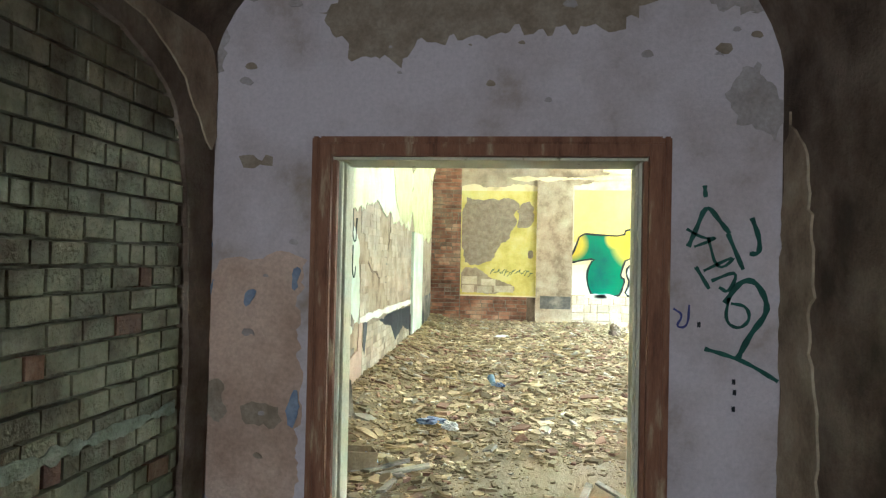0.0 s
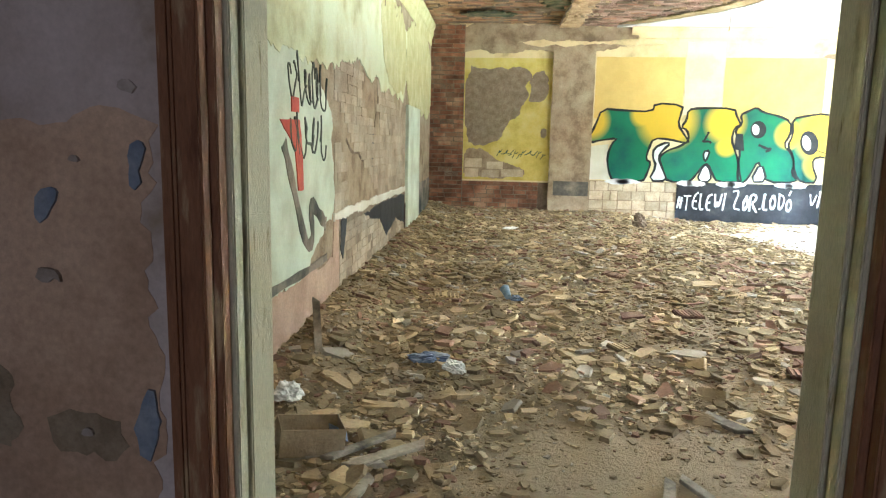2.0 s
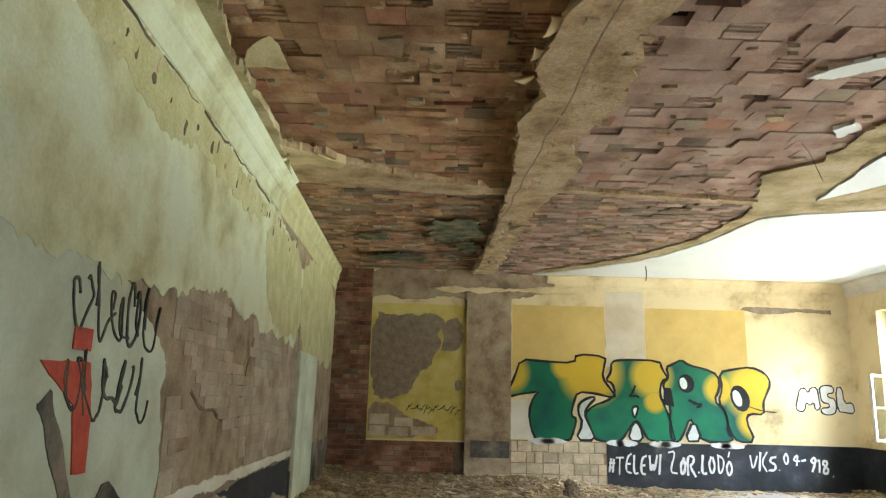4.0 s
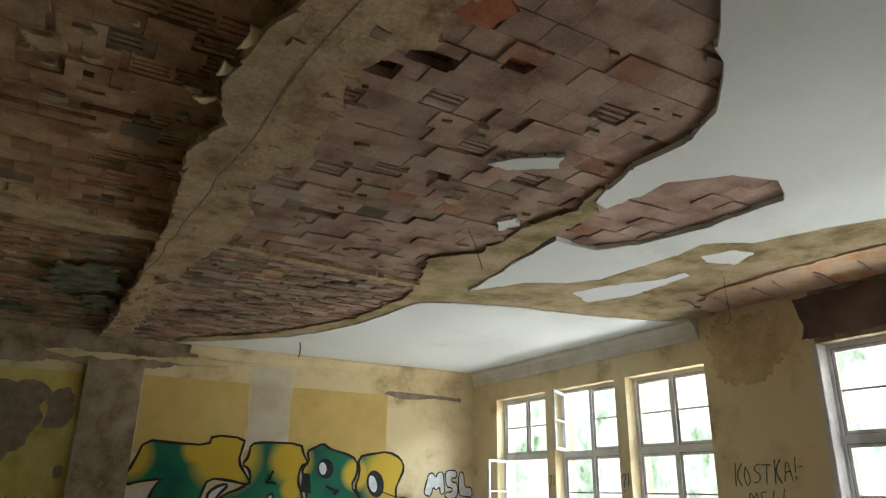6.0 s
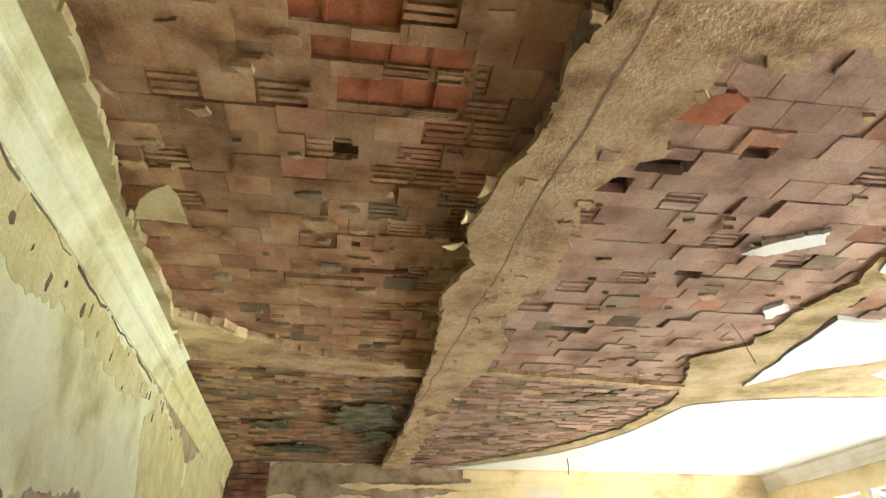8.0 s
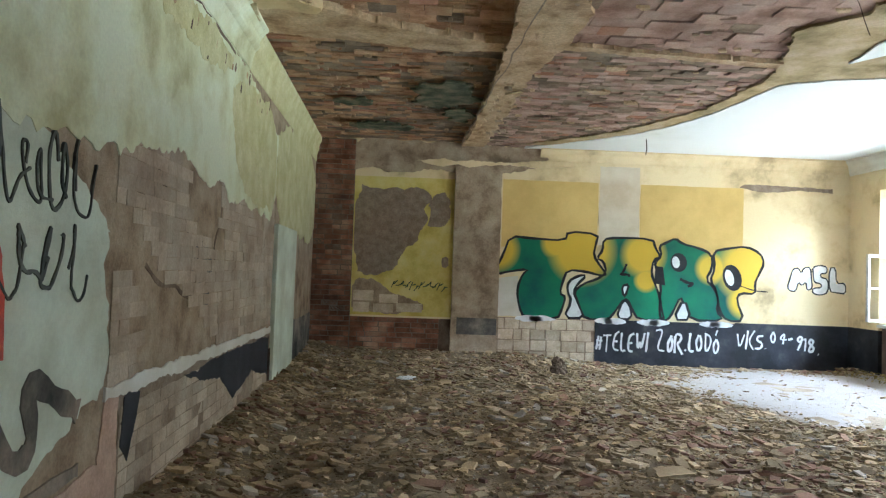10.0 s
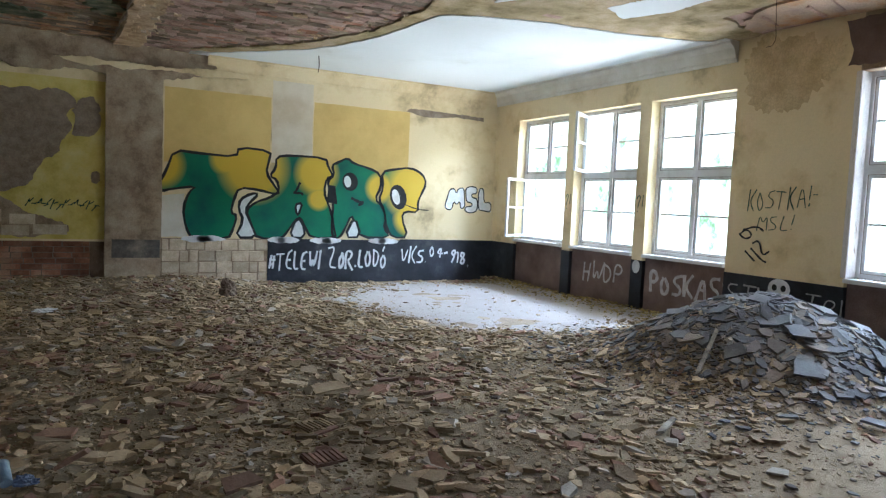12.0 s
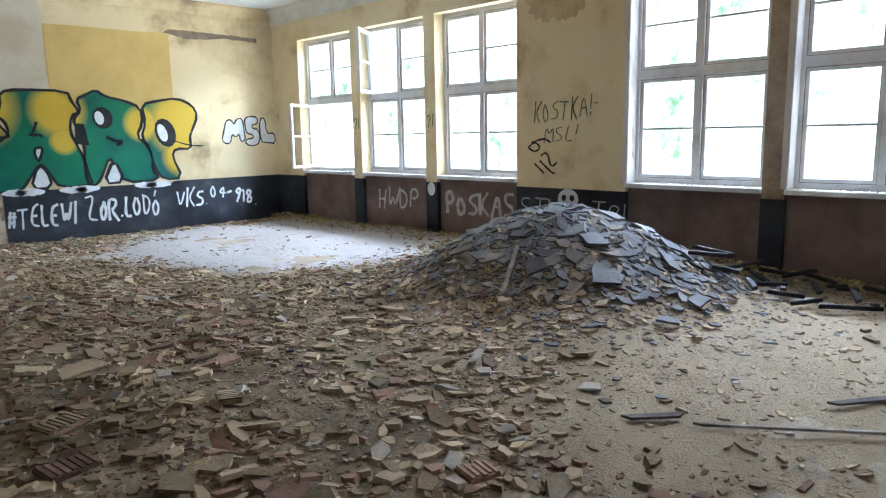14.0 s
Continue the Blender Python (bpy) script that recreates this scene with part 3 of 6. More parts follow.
NEAR_SHEET = [(1.9, D1), (1.95, 5.5), (2.79, 5.93), (3.24, 6.25), (3.64, 6.64), (3.80, 7.0), (3.78, 7.5), (3.95, 8.1), (4.12, 8.15), (4.16, 7.5), (4.49, 7.17), (4.84, 7.06), (5.2, 7.28), (5.18, 7.95), (5.0, 8.65), (4.76, 9.0), (4.27, 8.98), (4.30, 9.54), (4.40, 10.3), (4.48, 10.9), (4.84, 10.27), (5.27, 9.99), (5.46, 9.74), (5.53, 8.7), (5.48, 8.31), (5.86, 8.07), (6.04, 7.52), (6.27, 7.07), (6.5, 6.2), (6.6, D1)]
FAR_SHEET = [(4.6, 11.52), (5.46, 11.24), (6.39, 11.11), (7.31, 10.9), (7.9, 10.6), (7.9, 16.25), (2.0, 16.2), (2.46, 15.8), (3.48, 14.7), (3.76, 14.18), (4.11, 13.06), (4.24, 11.75)]
BEAM = [(1.12, D1), (1.20, 6.04), (1.10, 6.32), (1.13, 6.78), (1.02, 7.2), (0.92, 7.88), (1.04, 8.3), (0.92, 8.85), (0.97, 9.56), (1.03, 10.4), (1.04, 12.2), (0.9, 16.2), (1.3, 16.2), (1.42, 11.7), (1.58, 10.8), (1.63, 9.96), (1.45, 9.3), (1.57, 8.85), (1.66, 8.44), (1.6, 7.85), (1.52, 7.4), (1.66, 7.08), (1.83, 6.96), (1.75, 6.66), (1.82, 6.18), (2.3, 6.1), (2.8, 5.9), (2.4, 5.3), (2.3, D1)]
SLOPE_COAT = [(3.85, 7.9), (3.96, 8.34), (3.83, 8.8), (3.87, 9.7), (3.52, 10.13), (3.86, 11.02), (4.0, 11.6), (3.9, 13.0), (3.45, 14.1), (3.1, 14.7), (2.0, 15.9), (2.7, 15.9), (3.9, 14.2), (4.3, 12.0), (4.7, 11.7), (6.4, 11.3), (7.9, 10.8), (7.9, 10.2), (6.9, 9.9), (6.8, 8.6), (6.95, 7.2), (7.1, 5.6), (7.1, D1), (6.4, D1), (6.1, 7.0), (5.7, 7.9), (5.3, 8.2), (5.3, 9.8), (4.7, 10.2), (4.35, 10.0), (4.2, 9.0), (4.15, 8.3)]
RIDGE_L = [(-1.35, 9.55), (-0.93, 9.82), (-0.66, 10.07), (-0.11, 10.47), (0.44, 10.66), (1.0, 10.79), (1.0, 11.02), (0.5, 11.09), (0.05, 11.06), (-0.63, 10.88), (-1.42, 10.78)]
RIDGE_TIP = [(-1.32, 9.57), (-0.93, 9.84), (-0.68, 10.08), (-0.75, 10.2), (-1.05, 10.12), (-1.35, 10.15)]
RIDGE_R = [(1.55, 10.72), (2.6, 10.86), (3.86, 11.0), (3.86, 11.14), (2.6, 10.97), (1.55, 10.85)]
# broken-open blocks: extent along x and y
CAVITIES = ((-0.13, 0.35, 6.17, 6.34, "red"), (-0.04, 0.70, 6.41, 6.56, "red"), (0.08, 0.72, 6.66, 6.85, "red"), (0.06, 0.20, 7.20, 7.32, "dark"), (1.74, 2.02, 7.02, 7.17, "dark"), (1.58, 1.78, 7.24, 7.40, "dark"), (2.24, 2.42, 6.84, 6.96, "red"), (0.19, 0.25, 8.27, 8.34, "dark"), (1.95, 2.3, 9.55, 9.66, "dark"), (2.55, 2.75, 8.35, 8.43, "dark"), (0.2, 0.62, 8.7, 8.78, "dark"), (-0.3, 0.3, 8.86, 8.93, "dark"))


def less(rects, hole):
    """Rectangles with one rectangle cut out of them."""
    hx0, hx1, hy0, hy1 = hole[:4]
    out = []
    for x0, x1, y0, y1 in rects:
        if hx0 >= x1 or hx1 <= x0 or hy0 >= y1 or hy1 <= y0:
            out.append((x0, x1, y0, y1))
            continue
        a, b = max(x0, hx0), min(x1, hx1)
        out += [q for q in ((x0, a, y0, y1), (b, x1, y0, y1), (a, b, y0, max(y0, hy0)), (a, b, min(y1, hy1), y1)) if q[1] - q[0] > 0.012 and q[3] - q[2] > 0.012]
    return out


# clay blocks, each with its own drop, some with their ribs laid bare
bays = {"mauve": bmesh.new(), "warm": bmesh.new(), "red": bmesh.new(), "dull": bmesh.new()}
rnd = random.Random(3)
BX, BY = 0.25, 0.212
row, yy = 0, D1
while yy < YB:
    far_rows = yy > 10.9
    bx, by = (0.25, 0.106) if far_rows else (BX, BY)
    xx = -1.95 + (0.5 * bx if row % 2 else 0) + rnd.uniform(-0.04, 0.04)
    while xx < XW:
        c = (xx + bx / 2, yy + by / 2)
        buried = any(all(inside((c[0] + dx, c[1] + dy), S) for dx in (-0.3, 0, 0.3) for dy in (-0.3, 0, 0.3)) for S in (FAR_SHEET, NEAR_SHEET))
        if not buried and c[0] > left_x(c[1]) - 0.2:
            left_bay = c[0] < 1.15
            n1 = noise.noise(Vector((c[0] * 0.8, c[1] * 0.8, 4)))
            z0 = (0.03 if left_bay else -0.004) - 0.020 * rnd.random() ** 4 - 0.012 * max(n1, 0)
            if far_rows:
                z0 -= 0.016 * rnd.random() ** 2
            g = 0.0008 + 0.003 * rnd.random() ** 3
            rects = [(xx + g, xx + bx - g, yy + g, yy + by - g)]
            for hole in CAVITIES:
                rects = less(rects, hole)
            ribbed = rnd.random() < (0.55 if left_bay and c[0] > 0.35 else 0.04) and not far_rows
            key = "red" if rnd.random() < (0.10 if left_bay else 0.05) else "dull" if rnd.random() < (0.45 if far_rows else 0.03) else "warm" if left_bay else "mauve"
            for x0, x1, y0, y1 in rects:
                if rnd.random() < 0.05 and x1 - x0 > 0.2:  # a chipped end, backed by a rib
                    cut = rnd.uniform(0.02, 0.06)
                    box(x1 - cut, x1, y0, y1, z0 + 0.02, 0.075, bays[key])
                    x1 -= cut + 0.0005
                if not ribbed:
                    box(x0, x1, y0, y1, z0, 0.075, bays[key])
                    continue
                k = 4
                for q in range(k):
                    ya = y0 + (y1 - y0) * q / k
                    box(x0 + rnd.uniform(0, 0.02), x1 - rnd.uniform(0, 0.04), ya, ya + (y1 - y0) / k * rnd.uniform(0.35, 0.8), z0 + 0.012 * rnd.random(), 0.075, bays[key])
                box(x0, x1, y0, y1, z0 + 0.022, 0.075, bays[key])
        xx += bx
    yy += by
    row += 1
for key, mat, lab in (("mauve", M_CLAY, "rows of mauve-brown hollow clay blocks"), ("warm", M_CLAYWARM, "rows of orange-brown hollow clay blocks"), ("red", M_CLAYBARE, "clay blocks with fresh red faces"), ("dull", M_CLAYDULL, "duller, darker clay blocks, most of them in the far rows")):
    part("clay_blocks", bays[key], mat, ceil, lab, m=CEIL, kind="stuff")
# bottoms of the broken blocks; the dark ones have their shade painted in
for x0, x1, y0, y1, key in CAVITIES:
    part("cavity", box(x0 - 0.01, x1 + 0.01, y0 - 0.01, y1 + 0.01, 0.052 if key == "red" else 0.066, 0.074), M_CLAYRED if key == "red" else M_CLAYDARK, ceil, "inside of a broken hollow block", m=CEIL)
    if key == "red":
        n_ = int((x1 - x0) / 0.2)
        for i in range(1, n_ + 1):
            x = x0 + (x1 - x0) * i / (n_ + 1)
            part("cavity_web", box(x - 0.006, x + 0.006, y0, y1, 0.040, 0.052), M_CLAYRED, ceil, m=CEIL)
part("broken_block", sheet(torn([(1.76, 6.68), (1.78, 6.48), (1.93, 6.44), (2.02, 6.5), (2.0, 6.7)], 0.02, 0.08, 5), -0.03, 0.0), M_CLAYRED, ceil, "block with a fresh red face", m=CEIL)
for k in range(400):  # mortar smears left on the blocks
    x, y, q = rnd.uniform(-1.2, 4.2), rnd.uniform(4.3, 15.5), rnd.uniform(0.02, 0.05) / (0.3 + rnd.random())
    if not inside((x, y), NEAR_SHEET) and not inside((x, y), FAR_SHEET) and not any(a - 0.1 < x < b + 0.1 and c_ - 0.1 < y < d + 0.1 for a, b, c_, d, _ in CAVITIES):
        low = (0.0 if x < 1.15 else -0.03) - 0.0001 * (k % 60)
        part("mortar_smear", sheet(ragged([(x - q, y - q * 0.4), (x + q * 0.7, y - q * 0.6), (x + q, y + q * 0.2), (x, y + q * 0.6)], q * 0.3, 0.04, k, 0), low, low + 0.03), (M_COAT, M_CLAYWARM if x < 1.15 else M_CLAY, M_TANPLASTER)[k % 3], ceil, m=CEIL)
for k, (x, y, a, b) in enumerate(((0.45, 12.9, 0.42, 0.7), (-0.45, 14.9, 0.5, 0.3), (0.7, 14.0, 0.2, 0.5), (-0.7, 13.4, 0.3, 0.2))):
    part("mould_patch", sheet(ragged([(x - a, y - b * 0.6), (x + a * 0.8, y - b), (x + a, y + b * 0.7), (x - a * 0.6, y + b)], 0.12, 0.05, k, 1), -0.045, -0.02), M_MOULD, ceil, "green mould on the blocks", m=CEIL)
for name, pts, h, mat, rg, lab in (("plaster_sheet", NEAR_SHEET, -0.055, M_CEILWHITE, 0.02, "white ceiling plaster still hanging"), ("plaster_sheet", FAR_SHEET, -0.05, M_CEILWHITE, 0.025, "white ceiling plaster still hanging"),
                                   ("render_coat", SLOPE_COAT, -0.038, M_GREENCOAT, 0.03, "mossy tan render coat"), ("beam_render", BEAM, -0.06, M_COAT, 0.03, "tan render along a ceiling beam"),
                                   ("render_ridge", RIDGE_L, -0.045, M_COAT, 0.03, ""), ("render_ridge", RIDGE_TIP, -0.06, M_CREAM, 0.02, "cream tip of torn render"), ("render_ridge", RIDGE_R, -0.06, M_COAT, 0.02, "")):
    part(name, sheet(torn(pts, rg * 1.35, 0.11 if name != "plaster_sheet" else 0.2, len(name) + len(pts)), h, 0.05), mat, ceil, lab, m=CEIL)
for k, pts in enumerate(([(2.84, 7.99), (2.98, 7.79), (3.24, 7.61), (3.32, 7.77), (3.02, 7.99)], [(3.54, 8.91), (3.63, 8.74), (3.76, 8.88), (3.68, 9.07)], [(5.6, 10.35), (5.69, 10.0), (6.09, 9.34), (6.08, 9.1), (6.22, 9.14), (6.28, 10.06), (6.04, 10.6)], [(5.79, 8.61), (5.92, 8.32), (6.16, 8.28), (6.3, 8.62), (5.98, 8.71)])):
    part("plaster_island", sheet(torn(pts, 0.022, 0.07, k + 40), -0.042, 0.02), M_CEILWHITE, ceil, "scrap of white plaster", m=CEIL)
part("render_coat", sheet(ragged([(6.85, D1), (7.1, 5.7), (7.0, 7.2), (6.95, 8.6), (7.0, 9.7), (7.9, 10.5), (7.9, D1)], 0.04, 0.06, 9, 1), -0.034, 0.02), M_ORANGECOAT, ceil, "orange water-stained blockwork", m=CEIL)
for k in range(11):  # laths of broken block along the stained strip
    y = 5.0 + 0.45 * k + 0.3 * rnd.random()
    x = 7.0 + 0.25 * rnd.random()
    part("block_edge", sheet(ragged([(x, y), (x + 0.3 + 0.4 * rnd.random(), y + 0.25 * rnd.random()), (x + 0.5, y + 0.16), (x + 0.05, y + 0.05)], 0.015, 0.04, k, 0), -0.05, -0.03), M_CLAY, ceil, m=CEIL)
part("beam_crack", stroke([(1.42 - 0.014 * i + rnd.uniform(-0.02, 0.02), D1 + 0.1 + i * 0.3) for i in range(40)], 0.014, -0.0875, -0.05, smooth=0), M_STAIN, ceil, "long crack", m=CEIL)
LEDGE = [(1.10, D1), (1.18, 6.04), (1.08, 6.32), (1.11, 6.78), (1.0, 7.2), (0.9, 7.88), (1.02, 8.3), (0.9, 8.85), (0.95, 9.56), (1.01, 10.4), (1.02, 12.2), (0.95, 15.6), (1.05, 15.6), (1.13, 12.2), (1.22, 10.3), (1.27, 9.0), (1.31, 7.8), (1.38, 7.2), (1.43, 6.6), (1.45, D1)]
part("render_ledge", sheet(torn(LEDGE, 0.03, 0.12, 91), -0.085, -0.055), M_COAT, ceil, "thicker coat left along the beam", m=CEIL)
for k in range(90):  # lumps and pits in the beam coat
    y = D1 + 0.1 + 11.5 * rnd.random() ** 1.3
    x, s = rnd.uniform(1.06, 1.55), rnd.uniform(0.015, 0.055)
    deep = 0.0865 if x < 1.28 else 0.0615
    part("render_lump", sheet(torn([(x - s, y - s), (x + s * 0.8, y - s * 0.7), (x + s, y + s), (x - s * 0.6, y + s * 0.8)], s * 0.4, s * 0.8, k), -deep - 0.012 * rnd.random(), -0.05), (M_COAT, M_COAT, M_COAT, M_TANPLASTER)[k % 4], ceil, m=CEIL)
# grey repair line with hooks on the white plaster
part("repair_strip", sheet(torn([(3.25, 5.36), (3.5, 5.47), (3.75, 5.6), (4.1, 5.63), (4.6, 5.66), (4.6, 5.57), (4.15, 5.55), (3.82, 5.51), (3.6, 5.4), (3.3, 5.28)], 0.03, 0.07, 77), -0.06, -0.05), M_TANCREAM, ceil, "torn patched cable line", m=CEIL)
for k, (x, y, s) in enumerate(((-0.08, 9.22, 0.2), (1.33, 12.5, 0.26), (-0.95, 7.9, 0.3), (0.95, 9.3, 0.12), (0.95, 7.35, 0.16), (1.75, 6.45, 0.12), (0.86, 8.1, 0.14), (0.9, 7.7, 0.12))):
    m = CEIL @ pose(x, y, -0.06, 25 * math.sin(k * 2 + 1), 20 * math.cos(k * 3), 40 * k)
    f = thing("hanging_plaster_flake", sheet(ragged([(-s * 0.6, -s * 0.3), (s * 0.5, -s * 0.4), (s * 0.2, s * 0.1), (0.0, s * 0.6), (-s * 0.4, s * 0.3)], 0.02, 0.03, k, 0), -0.006, 0.006), M_TANCREAM if k == 2 else M_CREAM, "torn flake of cream plaster hanging from the ceiling", "plaster", group="hanging flakes", m=m)


def wire(name, pts, r, mat, label, category):
    c = bpy.data.curves.new(name, "CURVE")
    c.dimensions, c.bevel_depth, c.bevel_resolution = "3D", r, 1
    sp = c.splines.new("BEZIER")
    sp.bezier_points.add(len(pts) - 1)
    for b, p in zip(sp.bezier_points, pts):
        b.co, b.handle_left_type, b.handle_right_type = p, "AUTO", "AUTO"
    ob = bpy.data.objects.new("tmp", c)
    scene.collection.objects.link(ob)
    me = bpy.data.meshes.new_from_object(ob.evaluated_get(bpy.context.evaluated_depsgraph_get()))
    bpy.data.objects.remove(ob)
    me.materials.clear()
    me.materials.append(mat)
    return tagged(new(name, me), label, category)


wire("hanging_cable", [(3.45, 9.25, 3.78), (3.58, 9.35, 3.70), (3.66, 9.4, 3.58), (3.7, 9.4, 3.48)], 0.0032, M_IRON, "thin bent cable hanging from the broken ceiling", "cable")
wire("hanging_cable", [(6.55, 8.95, 3.77), (6.8, 9.15, 3.70), (6.88, 9.2, 3.55), (6.88, 9.22, 3.34), (6.82, 9.25, 3.31)], 0.0032, M_IRON, "thin bent cable hanging near the windows", "cable")
wire("hanging_cable", [(3.78, 15.0, 3.75), (3.79, 15.0, 3.6), (3.78, 15.01, 3.5)], 0.008, M_IRON, "short cable end hanging from the ceiling", "cable")
wire("ceiling_hook", [(3.8, 5.57, 3.76), (3.8, 5.57, 3.70), (3.84, 5.58, 3.68), (3.85, 5.56, 3.71)], 0.008, M_IRON, "rusty hook in the white plaster", "hook")

# cornice along the windows and the back wall
def profile(pts, length, bm=None):
    bm = bm or bmesh.new()
    a, b = [bm.verts.new((0, *p)) for p in pts], [bm.verts.new((length, *p)) for p in pts]
    for i in range(len(pts)):
        j = (i + 1) % len(pts)
        bm.faces.new((a[i], a[j], b[j], b[i]))
    bm.faces.new(a[::-1]), bm.faces.new(b)
    return bm


CORNICE = [(0, 3.50), (0.02, 3.50), (0.03, 3.54), (0.05, 3.55), (0.06, 3.60), (0.09, 3.67), (0.14, 3.71), (0.16, 3.72), (0.165, 3.745), (0.26, 3.752), (0.26, 3.80), (0, 3.80)]
corn_w = base("trim_cornice_window", "lilac-white plaster cornice above the windows", "cornice", kind="structure")
part("moulding", profile([(z, h) for h, z in CORNICE], 5.75), M_WHITE, corn_w, m=WIN @ pose(-16.26, 0, 0))
corn_b = base("trim_cornice_back", "crumbling cream plaster cornice on the end wall", "cornice", kind="structure")
part("moulding", profile([(z, h * 0.8) for h, z in CORNICE], 5.6), M_CREAM, corn_b, m=BACK @ pose(2.3, 0, 0))
corn_l = base("trim_cornice_left", "flaking greenish plaster cornice on the blank wall", "cornice", kind="structure")
COVE = [(0, 3.37), (0.018, 3.375), (0.022, 3.42), (0.035, 3.49), (0.055, 3.54), (0.075, 3.555), (0.092, 3.575), (0.095, 3.60), (0.085, 3.62), (0.10, 3.66), (0.14, 3.71), (0.17, 3.735), (0.17, 3.80), (0, 3.80)]
part("moulding", profile([(z, h) for h, z in COVE], 6.75), M_GREENCREAM, corn_l, m=LEFT @ pose(D1 + 0.02, 0, 0))
part("moulding", profile([(z, h * 0.5) for h, z in COVE], 5.5), M_FADED, corn_l, m=LEFT @ pose(D1 + 6.78, 0, 0))
STRIP = [(D1, 0.1), (D1, 0.27), (6.1, 0.26), (6.5, 0.30), (7.0, 0.28), (7.4, 0.25), (7.85, 0.19), (8.3, 0.22), (9.05, 0.24), (10.0, 0.17), (10.6, 0.15), (10.7, 0.1)]
part("cornice_edge", sheet(torn(STRIP, 0.03, 0.10, 4), -0.05, 0.012), M_TANCREAM, corn_l, "torn strip of ceiling plaster", m=LEFT @ Matrix(((1, 0, 0, 0), (0, 0, 1, 3.765), (0, 1, 0, 0), (0, 0, 0, 1))))

# ---- back wall ----
def bricks(parent, m, u0, u1, v0, v1, length, height, joint, h0, h1, mat, keep=None, label="", limit=300, seed=1, odd=None):
    """Brick by brick, sharing four meshes; past the limit the rest is joined."""
    r = random.Random(seed)
    meshes = []
    for k in range(5):
        b = box(-0.5, 0.5, -0.5, 0.5, 0, 1)
        for v in b.verts:
            v.co.x += r.uniform(-0.03, 0.03)
            v.co.y += r.uniform(-0.07, 0.07)
            v.co.z += r.uniform(-0.08, 0.0) if v.co.z > 0.5 else 0
        meshes.append(finish(b, "brick", odd if k == 4 and odd is not None else mat))
    count, rest, v, row = 0, bmesh.new(), v0, 0
    while v + height * 0.5 < v1:
        u = u0 - (length * 0.5 if row % 2 else 0) + (r.uniform(-0.08, 0.0) * length)
        while u < u1:
            unit = length * (0.52 if r.random() < 0.22 else r.uniform(0.92, 1.06))
            a, b = max(u, u0), min(u + unit, u1)
            if b - a > 0.05 and (keep is None or keep((a + b) / 2, v + height / 2)):
                hh = h1 * (1 + 0.25 * r.uniform(-1, 1)) if r.random() > 0.04 else h1 * 0.25
                if count < limit:
                    ob = new("brick", meshes[4 if odd is not None and r.random() < 0.05 else r.randrange(4)])
                    ob.parent = parent
                    ob.matrix_basis = m @ Matrix.Translation(((a + b) / 2, v + height / 2, h0)) @ Matrix.Rotation(r.uniform(-0.02, 0.02), 4, "Z") @ Matrix.Diagonal((b - a - joint, height - joint, hh - h0, 1))
                else:
                    box(a + joint / 2, b - joint / 2, v + joint / 2, v + height - joint / 2, h0, hh, rest)
                count += 1
            u += unit
        v += height
        row += 1
    if len(rest.verts):
        part("far_bricks", rest, mat, parent, label, m=m, kind="stuff")
    else:
        rest.free()


PANEL = (-0.95, 0.81, 0.73, 3.16)
PIL_A, PIL_B = (-1.75, -0.95), (0.81, 1.63)
part("pilaster", box(PIL_A[0], PIL_A[1], -0.1, ZC, 0, 0.05), M_MORTAR, wall_b, "brick pilaster stripped of plaster", m=BACK)
part("pilaster", sheet(ragged([(PIL_B[0], 0.0), (PIL_B[1], 0.0), (PIL_B[1], 3.5), (PIL_B[0], 3.5)], 0.008, 0.06, 3, 0), 0, 0.08), M_TANPLASTER, wall_b, "rough tan pilaster", m=BACK)
part("dado", box(PIL_B[0] + 0.1, PIL_B[1] - 0.02, 0.45, 0.74, 0.08, 0.084), M_DADOGREY, wall_b, "remnant of dark dado", m=BACK)
part("top_rubble_band", sheet(ragged([(-1.7, 3.22), (-0.9, 3.3), (-0.2, 3.25), (0.4, 3.35), (1.0, 3.25), (1.8, 3.3), (2.5, 3.5), (2.4, 3.8), (-1.7, 3.8)], 0.05, 0.06, 8), 0, 0.05), M_TANPLASTER, wall_b, "broken masonry under the ceiling", m=BACK)
part("plaster_strip", sheet(ragged([(0.1, 3.42), (0.9, 3.38), (1.9, 3.42), (3.0, 3.44), (2.9, 3.54), (1.8, 3.5), (0.8, 3.47), (0.2, 3.5)], 0.03, 0.05, 2), 0.05, 0.11), M_CREAM, wall_b, "torn strip of cornice", m=BACK)
